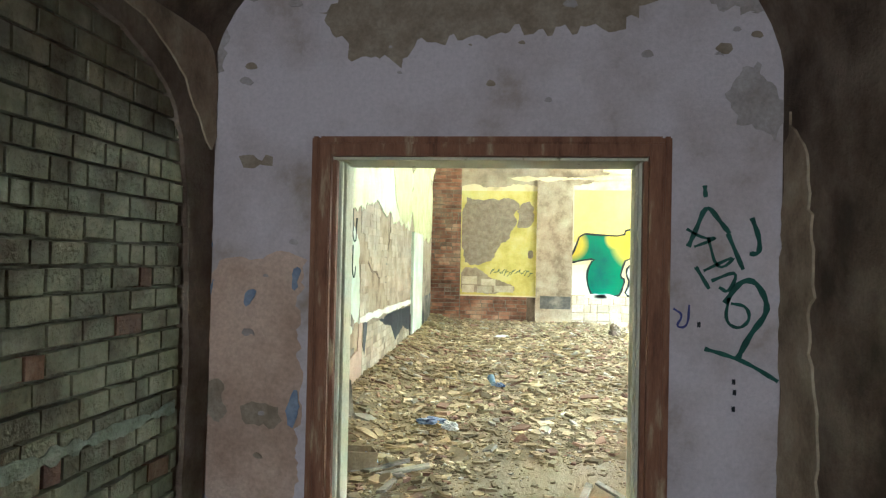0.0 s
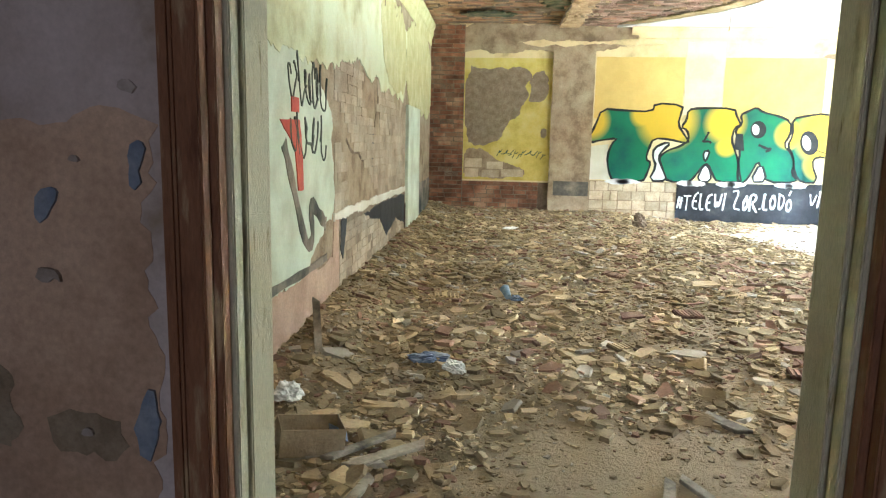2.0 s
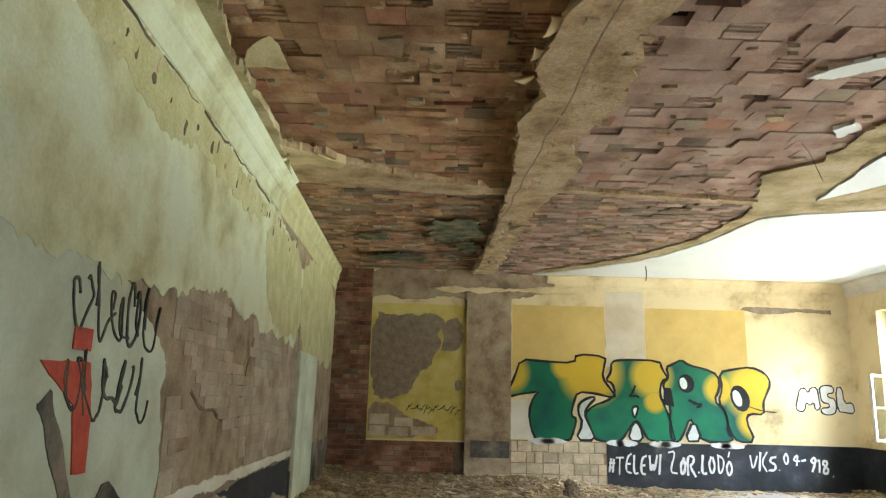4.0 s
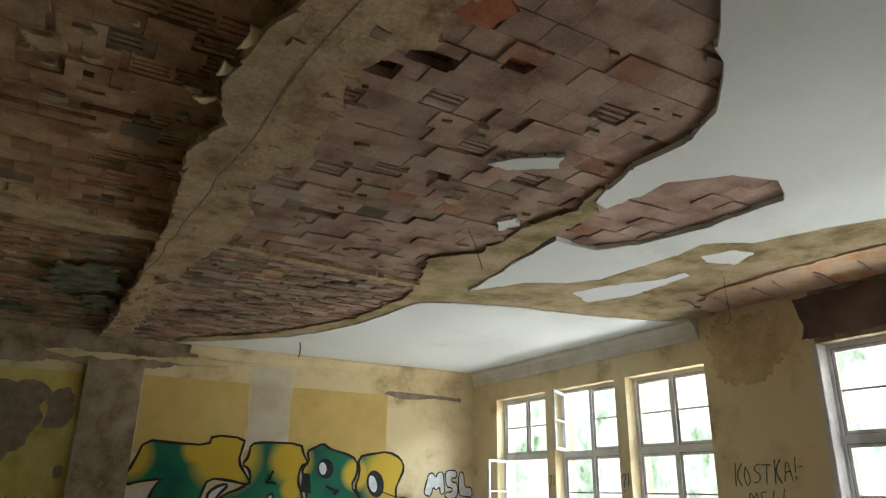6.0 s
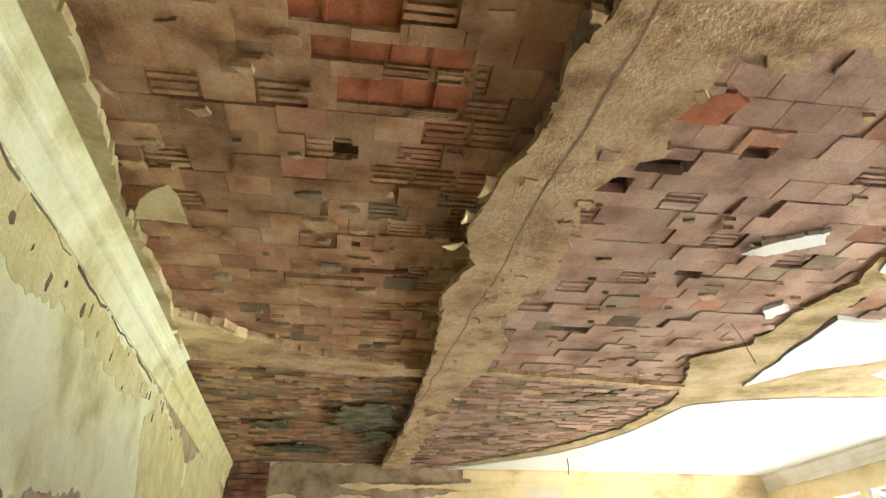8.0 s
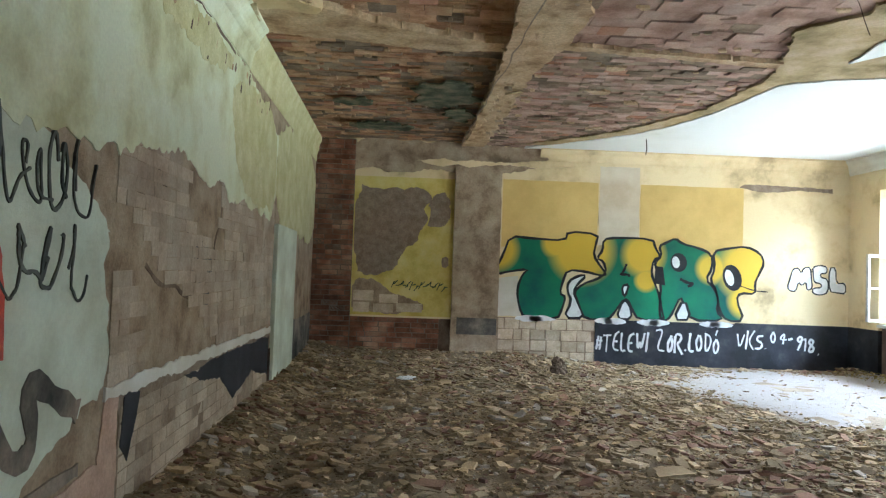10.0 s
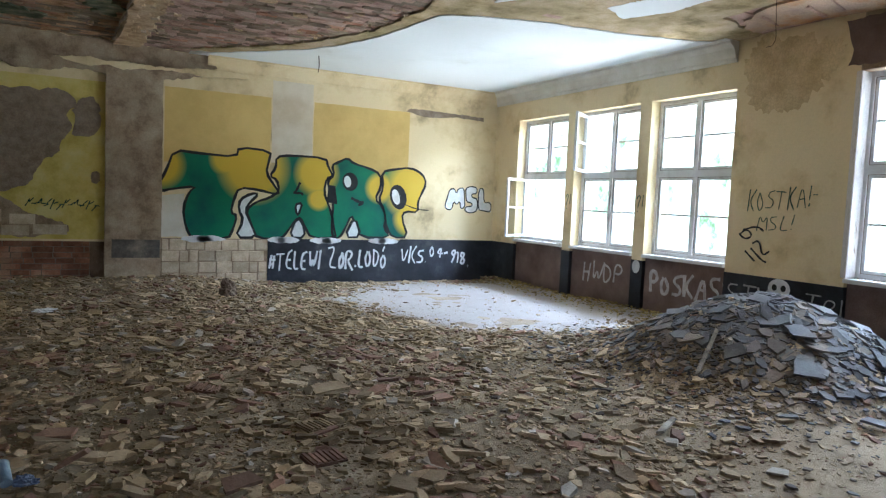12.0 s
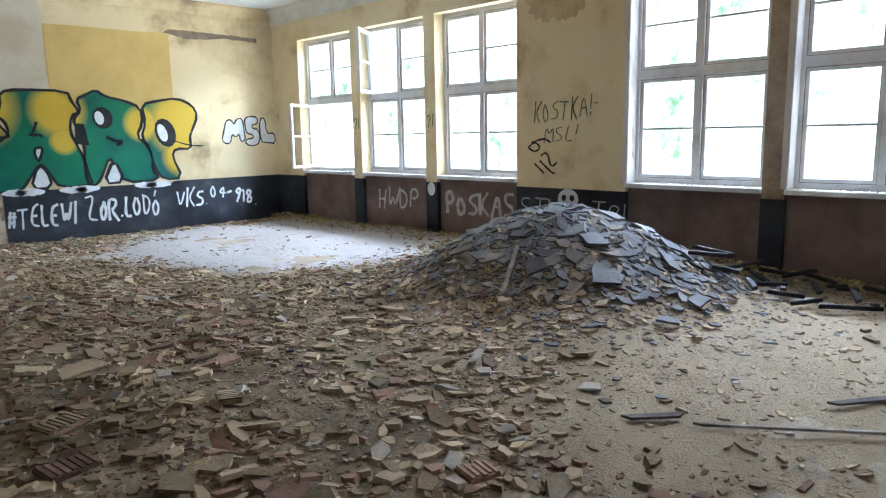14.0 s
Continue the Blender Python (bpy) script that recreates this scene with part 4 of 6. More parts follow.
# yellow panel with its plaster fallen away
px0, px1, pz0, pz1 = PANEL
part("panel_field", box(px0 + 0.002, px1 - 0.002, pz0, pz1, 0, 0.012), M_LEMON, wall_b, "lemon yellow painted panel", m=BACK)
part("panel_frame", box(px0 + 0.002, px1 - 0.002, pz0 - 0.03, pz0 - 0.002, 0, 0.035), M_CREAM, wall_b, m=BACK)
part("panel_frame", box(px1 - 0.035, px1 - 0.003, pz0, pz1, 0.012, 0.03), M_LEMON, wall_b, m=BACK)
part("panel_frame", box(px0 + 0.003, px0 + 0.02, pz0, pz1, 0.012, 0.03), M_LEMON, wall_b, m=BACK)
for k, pts in enumerate(([(-0.93, 1.5), (-0.6, 1.4), (-0.2, 1.55), (-0.05, 1.85), (0.15, 2.0), (0.25, 2.3), (0.38, 2.45), (0.3, 2.65), (0.45, 2.75), (0.3, 2.95), (-0.1, 3.0), (-0.5, 2.9), (-0.93, 3.05)], [(0.35, 2.3), (0.72, 2.3), (0.76, 2.7), (0.6, 2.95), (0.35, 2.75), (0.4, 2.5)], [(0.65, 1.6), (0.75, 1.66), (0.72, 1.78), (0.64, 1.75)], [(-0.93, 0.76), (-0.3, 0.78), (0.35, 0.80), (0.3, 1.0), (-0.2, 1.1), (-0.5, 1.35), (-0.93, 1.4)])):
    part("bare_patch", sheet(ragged(pts, 0.035, 0.04, k + 3, 1), 0.012, 0.016 + 0.001 * k), M_STAIN if k < 3 else M_TANPLASTER, wall_b, "bare brown plaster where paint fell", m=BACK)
for x0, x1, z0, z1 in ((-0.9, -0.55, 0.98, 1.16), (-0.45, -0.12, 0.95, 1.1), (-0.9, -0.62, 0.78, 0.95), (-0.55, -0.2, 0.78, 0.93), (-0.15, 0.3, 0.8, 0.95)):
    part("brick", box(x0, x1, z0, z1, 0.016, 0.024), M_CREAMBLOCK, wall_b, m=BACK)
for k in range(12):
    x = -0.25 + 0.08 * k
    part("scribble", stroke([(x, 1.22 + 0.05 * math.sin(k)), (x + 0.07, 1.36 - 0.1 * (k % 2)), (x + 0.03, 1.26), (x + 0.11, 1.30 + 0.05 * math.cos(k * 2))], 0.014, 0.012, 0.021), M_TAGGREEN, wall_b, m=BACK)
# niche below the panel, drawn flat: dark sheets carry the recess's shade
part("niche_shadow", box(px0, px1, 0.0, pz0 - 0.03, 0, 0.004), M_MORTAR, wall_b, m=BACK)
part("niche_side_shade", box(px1 - 0.2, px1 - 0.002, 0, pz0 - 0.03, 0.004, 0.008), M_DARKPLASTER, wall_b, m=BACK)
# yellow fields, white strips, dado
for x0, x1 in ((1.66, 3.36), (4.12, 5.98)):
    part("yellow_field", sheet(ragged([(x0, 2.0), (x1, 2.0), (x1, 3.20), (x0, 3.20)], 0.006, 0.08, 1, 0), 0, 0.004), M_YELLOW, wall_b, "plain yellow painted field", m=BACK)
part("white_strip", sheet(ragged([(3.38, 2.1), (4.1, 2.1), (4.1, 3.5), (3.38, 3.5)], 0.01, 0.08, 6, 0), 0, 0.003), M_STRIP, wall_b, "beige limewashed strip", m=BACK)
part("white_strip", sheet(ragged([(5.9, 3.22), (6.3, 3.14), (7.0, 3.2), (7.6, 3.17), (7.6, 3.26), (6.0, 3.28)], 0.012, 0.05, 6, 0), 0, 0.004), M_STAIN, wall_b, "", m=BACK)
part("dado", box(3.36, 5.86, 0.0, 0.78, 0, 0.035), M_BLACK, wall_b, "black painted dado panel", m=BACK)
part("dado", box(5.865, XW - 0.002, 0.0, 0.80, 0, 0.012), M_BLACK, wall_b, "black painted dado panel", m=BACK)
part("block_backing", box(1.635, 3.355, 0, 0.77, 0, 0.012), M_BLOCKJOINT, wall_b, m=BACK)
bricks(wall_b, BACK, 1.64, 3.35, 0.0, 0.76, 0.285, 0.19, 0.022, 0.012, 0.03, M_CREAMBLOCK, seed=4)
bricks(wall_b, BACK, PIL_A[0] + 0.05, PIL_A[1], 0.0, 3.75, 0.27, 0.088, 0.014, 0.05, 0.068, M_BRICK, seed=5)
bricks(wall_b, BACK, px0, px1 - 0.2, 0.0, pz0 - 0.04, 0.27, 0.088, 0.014, 0.004, 0.02, M_BRICK, seed=6)
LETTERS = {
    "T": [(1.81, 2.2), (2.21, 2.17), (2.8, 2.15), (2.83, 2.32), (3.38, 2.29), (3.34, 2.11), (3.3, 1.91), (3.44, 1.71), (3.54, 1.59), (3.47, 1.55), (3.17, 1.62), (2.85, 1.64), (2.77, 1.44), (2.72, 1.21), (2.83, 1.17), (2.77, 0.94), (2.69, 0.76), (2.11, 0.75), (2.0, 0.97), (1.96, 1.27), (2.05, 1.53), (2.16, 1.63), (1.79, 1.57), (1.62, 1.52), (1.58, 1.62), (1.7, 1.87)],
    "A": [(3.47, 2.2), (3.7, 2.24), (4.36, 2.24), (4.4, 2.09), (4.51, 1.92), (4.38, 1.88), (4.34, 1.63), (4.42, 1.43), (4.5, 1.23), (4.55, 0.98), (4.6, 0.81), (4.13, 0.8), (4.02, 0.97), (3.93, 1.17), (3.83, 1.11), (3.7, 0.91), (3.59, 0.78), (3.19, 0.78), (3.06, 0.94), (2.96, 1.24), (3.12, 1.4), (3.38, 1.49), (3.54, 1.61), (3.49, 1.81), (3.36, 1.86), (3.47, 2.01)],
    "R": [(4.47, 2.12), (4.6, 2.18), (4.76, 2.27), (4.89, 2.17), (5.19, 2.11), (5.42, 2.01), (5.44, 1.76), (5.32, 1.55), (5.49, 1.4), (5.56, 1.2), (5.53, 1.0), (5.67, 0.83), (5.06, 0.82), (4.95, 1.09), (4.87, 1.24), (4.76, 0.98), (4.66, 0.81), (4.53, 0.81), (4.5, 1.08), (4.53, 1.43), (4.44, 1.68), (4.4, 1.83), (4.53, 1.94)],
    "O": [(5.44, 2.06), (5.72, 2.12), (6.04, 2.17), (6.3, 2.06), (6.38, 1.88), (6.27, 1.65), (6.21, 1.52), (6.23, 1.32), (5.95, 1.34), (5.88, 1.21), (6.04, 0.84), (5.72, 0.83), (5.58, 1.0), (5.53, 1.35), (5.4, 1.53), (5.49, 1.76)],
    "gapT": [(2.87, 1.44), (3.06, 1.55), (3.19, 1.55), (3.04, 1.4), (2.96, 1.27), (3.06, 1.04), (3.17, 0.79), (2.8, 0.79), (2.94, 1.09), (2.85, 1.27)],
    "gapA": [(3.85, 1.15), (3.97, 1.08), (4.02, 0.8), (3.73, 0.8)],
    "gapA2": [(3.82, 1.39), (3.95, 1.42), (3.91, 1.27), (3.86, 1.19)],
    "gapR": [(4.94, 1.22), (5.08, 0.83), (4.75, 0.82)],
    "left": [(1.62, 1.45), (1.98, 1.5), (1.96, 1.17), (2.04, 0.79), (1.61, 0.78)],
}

# ---- graffiti ----
M_FADE = material("green_to_yellow_spray", [(0.004, 0.085, 0.075), (0.008, 0.15, 0.08), (0.012, 0.20, 0.085)], 0.8, 0.5, 0.05, spread=0.05)
fn, fl = M_FADE.node_tree.nodes, M_FADE.node_tree.links
fb = fn["Principled BSDF"]
src = fb.inputs["Base Color"].links[0].from_socket
fgeo = fn.new("ShaderNodeNewGeometry")
last = None
for (cx_, cz_, r_) in ((3.1, 1.98, 0.62), (2.65, 2.1, 0.3), (4.2, 1.95, 0.42), (4.25, 1.5, 0.22), (5.42, 1.75, 0.3), (6.1, 1.75, 0.62), (6.05, 1.2, 0.35), (1.6, 1.95, 0.4)):
    dist = fn.new("ShaderNodeVectorMath")
    dist.operation = "DISTANCE"
    dist.inputs[1].default_value = (cx_, YB, cz_)
    fl.new(fgeo.outputs["Position"], dist.inputs[0])
    mr = fn.new("ShaderNodeMapRange")
    mr.inputs["From Min"].default_value, mr.inputs["From Max"].default_value = r_ * 1.05, r_ * 0.65
    fl.new(dist.outputs["Value"], mr.inputs["Value"])
    if last is None:
        last = mr.outputs[0]
    else:
        mx = fn.new("ShaderNodeMath")
        mx.operation = "MAXIMUM"
        fl.new(last, mx.inputs[0]), fl.new(mr.outputs[0], mx.inputs[1])
        last = mx.outputs[0]
blend = fn.new("ShaderNodeMixRGB")
blend.inputs[2].default_value = (0.62, 0.42, 0.03, 1)
fl.new(last, blend.inputs[0]), fl.new(src, blend.inputs[1]), fl.new(blend.outputs[0], fb.inputs["Base Color"])

GLYPHS = {
    "T": [[(0, 1), (0.8, 1)], [(0.4, 1), (0.35, 0)]], "E": [[(0.6, 1), (0.05, 0.9), (0, 0.1), (0.6, 0)], [(0.05, 0.5), (0.5, 0.5)]],
    "L": [[(0.1, 1), (0, 0), (0.6, 0.05)]], "W": [[(0, 1), (0.2, 0), (0.4, 0.7), (0.6, 0), (0.85, 1)]], "I": [[(0.1, 1), (0.1, 0)]],
    "Z": [[(0, 0.9), (0.7, 1), (0, 0.05), (0.75, 0)]], "O": [[(0.3, 0.9), (0, 0.5), (0.3, 0), (0.65, 0.4), (0.35, 0.9)]],
    "R": [[(0.05, 0), (0, 1), (0.6, 0.9), (0.55, 0.55), (0.1, 0.45), (0.7, -0.1)]], "D": [[(0.1, 1), (0, 0), (0.6, 0.3), (0.6, 0.8), (0, 1)]],
    "K": [[(0, 1), (0.05, 0)], [(0.6, 1), (0.1, 0.5), (0.65, 0)]], "V": [[(0, 1), (0.3, 0), (0.6, 1)]], "S": [[(0.6, 0.9), (0.1, 0.85), (0.1, 0.55), (0.6, 0.4), (0.5, 0.05), (0, 0.05)]],
    "0": [[(0.25, 1), (0, 0.5), (0.25, 0), (0.5, 0.5), (0.25, 1)]], "4": [[(0.4, 0), (0.45, 1), (0, 0.35), (0.65, 0.35)]], "-": [[(0, 0.5), (0.4, 0.55)]],
    "9": [[(0.5, 0.7), (0.2, 0.5), (0.05, 0.8), (0.4, 1), (0.5, 0.6), (0.3, 0)]], "1": [[(0, 0.8), (0.2, 1), (0.2, 0)]], "8": [[(0.3, 0.5), (0.05, 0.8), (0.3, 1), (0.5, 0.8), (0.05, 0.25), (0.3, 0), (0.55, 0.25), (0.3, 0.5)]],
    "H": [[(0, 1), (0.05, 0)], [(0.55, 1), (0.5, 0)], [(0, 0.5), (0.55, 0.5)]], "P": [[(0.05, 0), (0, 1), (0.55, 0.85), (0.5, 0.5), (0.05, 0.45)]], "A": [[(0, 0), (0.35, 1), (0.65, 0)], [(0.12, 0.4), (0.55, 0.4)]],
    "M": [[(0, 0), (0.1, 1), (0.4, 0.4), (0.7, 1), (0.75, 0)]], "!": [[(0.1, 1), (0.1, 0.3)], [(0.1, 0.08), (0.12, 0.0)]], ".": [[(0.1, 0.1), (0.14, 0.06)]], "#": [[(0.15, 0.9), (0.05, 0)], [(0.45, 0.9), (0.35, 0)], [(0, 0.6), (0.55, 0.62)], [(0, 0.3), (0.5, 0.32)]],
    "\u00d3": [[(0.3, 0.8), (0, 0.45), (0.3, 0), (0.6, 0.4), (0.35, 0.8)], [(0.3, 0.95), (0.5, 1.2)]], "C": [[(0.6, 0.9), (0.1, 0.8), (0.05, 0.2), (0.6, 0.05)]],
}


def scrawl(parent, text, x, z, size, wide, weight, mat, h0, h1, seed=0, climb=0.0):
    """Hand-sprayed words, letter by letter, each a shaky stroke."""
    q = random.Random(seed)
    for ch in text:
        if ch == " ":
            x += wide * 0.5
            continue
        bm_, far = bmesh.new(), 0.0
        s, dz, sl = size * q.uniform(0.85, 1.15), q.uniform(-0.08, 0.08) * size, q.uniform(-0.05, 0.25)
        for line in GLYPHS[ch]:
            pts = [(x + wide * (px + sl * pz) + q.uniform(-0.04, 0.04) * size, z + dz + s * pz + q.uniform(-0.04, 0.04) * size) for px, pz in line]
            far = max(far, max(px for px, _ in line))
            stroke(pts, weight * q.uniform(0.8, 1.25), h0, h1, bm_, smooth=2)
        part("letter", bm_, mat, parent)
        x += wide * (far + 0.22)
        z += climb
    return x


mural = base("graffiti_mural", "large green and yellow spray-painted letters with black outlines", "graffiti", m=BACK)


def oval(x, z, rx, rz, tilt=0.0, n=14):
    return [(x + rx * math.cos(a) * math.cos(tilt) - rz * math.sin(a) * math.sin(tilt), z + rx * math.cos(a) * math.sin(tilt) + rz * math.sin(a) * math.cos(tilt)) for a in (2 * math.pi * i / n for i in range(n))]


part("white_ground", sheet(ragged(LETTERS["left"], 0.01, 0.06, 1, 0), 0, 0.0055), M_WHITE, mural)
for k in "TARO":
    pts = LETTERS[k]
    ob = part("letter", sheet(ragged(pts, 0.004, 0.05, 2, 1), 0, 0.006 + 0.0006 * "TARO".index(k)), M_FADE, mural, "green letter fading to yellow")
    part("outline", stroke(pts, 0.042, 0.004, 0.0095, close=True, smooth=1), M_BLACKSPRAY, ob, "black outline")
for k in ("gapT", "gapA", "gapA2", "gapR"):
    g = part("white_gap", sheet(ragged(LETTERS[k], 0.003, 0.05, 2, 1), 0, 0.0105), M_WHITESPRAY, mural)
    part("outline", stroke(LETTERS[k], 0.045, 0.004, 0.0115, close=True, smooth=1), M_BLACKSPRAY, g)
for x, z, rx, rz, t in ((4.83, 1.84, 0.15, 0.17, 0.2), (5.80, 1.60, 0.17, 0.24, 0.3)):
    part("counter", sheet(oval(x, z, rx, rz, t), 0, 0.0105), M_BLACKSPRAY, mural)
    part("counter_shine", sheet(oval(x - 0.05, z, rx * 0.45, rz * 0.62, t), 0, 0.012), M_WHITESPRAY, mural)
part("counter", stroke([(4.86, 1.55), (5.0, 1.48), (5.12, 1.47), (5.0, 1.42)], 0.05, 0.004, 0.0105), M_BLACKSPRAY, mural)
part("counter", stroke([(3.90, 1.78), (3.84, 1.63), (3.78, 1.58), (3.92, 1.60), (3.96, 1.56)], 0.04, 0.004, 0.0105), M_BLACKSPRAY, mural)
part("counter", sheet([(4.4, 1.45), (4.6, 1.42), (4.55, 1.75), (4.42, 1.76)], 0, 0.0085), M_BLACKSPRAY, mural)
part("tail", stroke([(5.9, 1.48), (6.2, 1.38), (6.45, 1.37)], 0.02, 0.002, 0.008), M_BLACKSPRAY, mural)
for x, s in ((3.5, 0.12), (3.7, 0.16), (4.3, 0.16), (4.5, 0.14), (5.4, 0.14), (5.6, 0.16), (2.2, 0.2), (2.4, 0.2)):
    part("white_haze", sheet(ragged(oval(x, 0.76, s * 1.3, 0.05), 0.02, 0.03, int(x * 10), 0), 0, 0.046), M_WHITESPRAY, mural)

sign = base("dado_writing", "white sprayed words on the black dado", "graffiti", m=BACK)
scrawl(sign, "#TELEWI", 3.38, 0.24, 0.30, 0.165, 0.03, M_WHITESPRAY, 0.035, 0.040, 1)
scrawl(sign, "ZOR.LOD\u00d3", 4.46, 0.24, 0.34, 0.178, 0.034, M_WHITESPRAY, 0.035, 0.040, 2)
scrawl(sign, "VKS.", 5.90, 0.34, 0.29, 0.20, 0.028, M_WHITESPRAY, 0.012, 0.017, 3)
scrawl(sign, "04-918.", 6.50, 0.46, 0.25, 0.205, 0.032, M_WHITESPRAY, 0.012, 0.017, 4, -0.03)
throw = base("silver_throw_up", "small white bubble letters with black outline", "graffiti", m=BACK)
M_POLY = [(6.80, 1.46), (6.86, 1.66), (6.90, 1.80), (7.00, 1.82), (7.05, 1.72), (7.10, 1.83), (7.22, 1.84), (7.24, 1.62), (7.26, 1.46), (7.16, 1.42), (7.14, 1.58), (7.07, 1.50), (7.0, 1.57), (6.96, 1.40), (6.86, 1.40)]
S_POLY = [(7.27, 1.70), (7.26, 1.84), (7.38, 1.88), (7.52, 1.86), (7.52, 1.74), (7.40, 1.73), (7.41, 1.66), (7.54, 1.64), (7.55, 1.40), (7.40, 1.34), (7.26, 1.38), (7.27, 1.47), (7.42, 1.48), (7.42, 1.55), (7.29, 1.57)]
L_POLY = [(7.56, 1.84), (7.68, 1.85), (7.69, 1.56), (7.86, 1.58), (7.87, 1.38), (7.70, 1.40), (7.56, 1.42)]
for k, pts in enumerate((M_POLY, S_POLY, L_POLY)):
    ob = part("letter", sheet(pts, 0, 0.004 + 0.0005 * k), M_WHITESPRAY, throw, "silver white letter")
    part("outline", stroke(pts, 0.024, 0.002, 0.007, close=True, smooth=1), M_BLACKSPRAY, ob)
# tags on the pier between the windows, and thin tags on the parapets
pier_tag = base("pier_tag", "black and green marker tags on the cream pier", "graffiti", m=WIN)
scrawl(pier_tag, "KOSTKA!-", -10.22, 1.60, 0.25, 0.155, 0.012, M_TAGGREEN, 0.0, 0.004, 5, 0.012)
scrawl(pier_tag, "MSL!", -10.05, 1.36, 0.18, 0.17, 0.011, M_TAGGREEN, 0.0, 0.004, 6, 0.01)
for pts in ([(-10.3, 1.3), (-10.2, 1.38), (-10.1, 1.3), (-10.2, 1.24), (-10.3, 1.3)], [(-10.25, 1.36), (-10.05, 1.42), (-9.95, 1.36)], [(-10.1, 1.2), (-10.0, 1.25), (-9.95, 1.05), (-9.85, 1.12)], [(-10.2, 1.1), (-10.05, 0.98)], [(-10.12, 1.14), (-9.95, 1.0), (-9.88, 0.98)]):
    part("stroke", stroke(pts, 0.022, 0, 0.004), M_BLACKSPRAY, pier_tag)
para_tag = base("parapet_tags", "thin grey spray tags below the windows", "graffiti", m=WIN)
scrawl(para_tag, "HWDP", -13.4, 0.36, 0.32, 0.28, 0.03, M_PALESPRAY, -0.06, -0.056, 7)
scrawl(para_tag, "POSKAST", -11.85, 0.34, 0.34, 0.26, 0.045, M_PALESPRAY, -0.06, -0.056, 8)
scrawl(para_tag, "STK", -10.42, 0.42, 0.28, 0.25, 0.02, M_GREYSPRAY, 0.006, 0.0095, 9)
scrawl(para_tag, "TRI", -9.35, 0.40, 0.26, 0.22, 0.018, M_GREYSPRAY, 0.006, 0.0095, 10)
skull = part("skull_blot", sheet(oval(-9.68, 0.68, 0.15, 0.12), 0.006, 0.0095), M_WHITESPRAY, para_tag, "white round blot with two dark dots")
for u in (-9.74, -9.62):
    part("dot", sheet(oval(u, 0.69, 0.035, 0.04), 0.006, 0.0115), M_BLACKSPRAY, skull)
part("skull_blot", sheet(oval(-12.1, 0.7, 0.08, 0.1), 0.006, 0.0095), M_WHITESPRAY, para_tag)

# ---- blank wall: layers of paint over plaster (along the wall, height) ----
L_ITEMS = (
    ("paint_layer", [(D1, 2.1), (7.7, 2.02), (8.1, 2.2), (8.7, 2.24), (9.4, 2.12), (9.9, 2.2), (10.2, 2.0), (10.7, 2.15), (11.2, 2.1), (12.38, 2.0), (12.38, 3.4), (D1, 3.4)], 0.010, M_GREENCREAM, "greenish cream paint, torn along its lower edge"),
    ("paint_layer", [(D1, 0.5), (7.74, 0.46), (7.76, 2.1), (D1, 2.2)], 0.0065, M_PALEGREEN, "pale repainted field behind tags"),
    ("paint_layer", [(13.98, 2.0), (16.3, 1.9), (16.3, 3.4), (12.4, 3.4), (12.4, 2.05)], 0.008, M_FADED, "yellowed cream green paint"),
    ("dado", [(D1, 0.0), (7.95, 0.0), (7.95, 0.82), (7.78, 0.8), (7.72, 0.47), (D1, 0.5)], 0.0075, M_PINKDADO, "pinkish bare dado"),
    ("dado", [(7.96, 0.0), (12.4, 0.0), (12.4, 0.74), (7.96, 0.80)], 0.007, M_STAIN, "bare brown dado with black paint worn off"),
    ("dado", [(13.99, 0.0), (16.2, 0.0), (16.2, 0.74), (13.99, 0.74)], 0.007, M_DADOGREY, "scuffed black dado"),
    ("dado_line", [(7.76, 0.78), (10.0, 0.76), (12.4, 0.73), (12.4, 0.80), (10.0, 0.84), (7.76, 0.86)], 0.014, M_WHITE, "chipped white line above the dado"),
    ("paint_layer", [(10.1, 3.2), (10.15, 2.6), (10.6, 2.25), (11.2, 2.15), (12.3, 2.1), (12.3, 3.3)], 0.0125, M_FADED, "yellowed flaking paint"),
    ("paint_layer", [(D1, 3.05), (6.5, 3.1), (7.3, 2.95), (8.0, 3.12), (9.0, 3.0), (10.0, 3.1), (10.1, 3.36), (D1, 3.36)], 0.0128, M_FADED, "yellowed band under the cornice"),
    ("dado_mark", [(7.98, 0.5), (8.02, 0.77), (8.25, 0.76), (8.2, 0.62), (8.1, 0.4)], 0.0125, M_BLACK, "remains of black dado paint"),
    ("dado_mark", [(9.1, 0.72), (10.2, 0.74), (12.3, 0.70), (12.3, 0.25), (11.4, 0.42), (10.6, 0.3), (10.1, 0.55), (9.5, 0.62)], 0.0125, M_BLACK, "remains of black dado paint"),
)
for k, (n_, pts, h, mat, lab) in enumerate(L_ITEMS):
    part(n_, sheet(ragged(pts, 0.02 if n_.startswith("dado") else 0.055, 0.04, k + 11, 0 if n_.startswith("dado") else 1), 0, h), mat, wall_l, lab)
part("pilaster", box(12.42, 13.96, 0.0, 2.02, 0, 0.05, bev=0.008), M_PALEGREEN, wall_l, "pale painted pilaster")
part("crack", stroke([(8.4, 2.08), (8.52, 1.98), (8.7, 1.93), (8.95, 1.89), (9.05, 1.71)], 0.03, 0.0, 0.004), M_DARKPLASTER, wall_l)
part("crack", stroke([(9.99, 2.27), (9.94, 1.86), (9.74, 1.68), (9.8, 1.5)], 0.025, 0.0, 0.004), M_DARKPLASTER, wall_l)
part("crack", stroke([(8.26, 1.49), (8.54, 1.35), (8.82, 1.37), (9.0, 1.28), (9.32, 1.25)], 0.03, 0.0, 0.004), M_DARKPLASTER, wall_l)
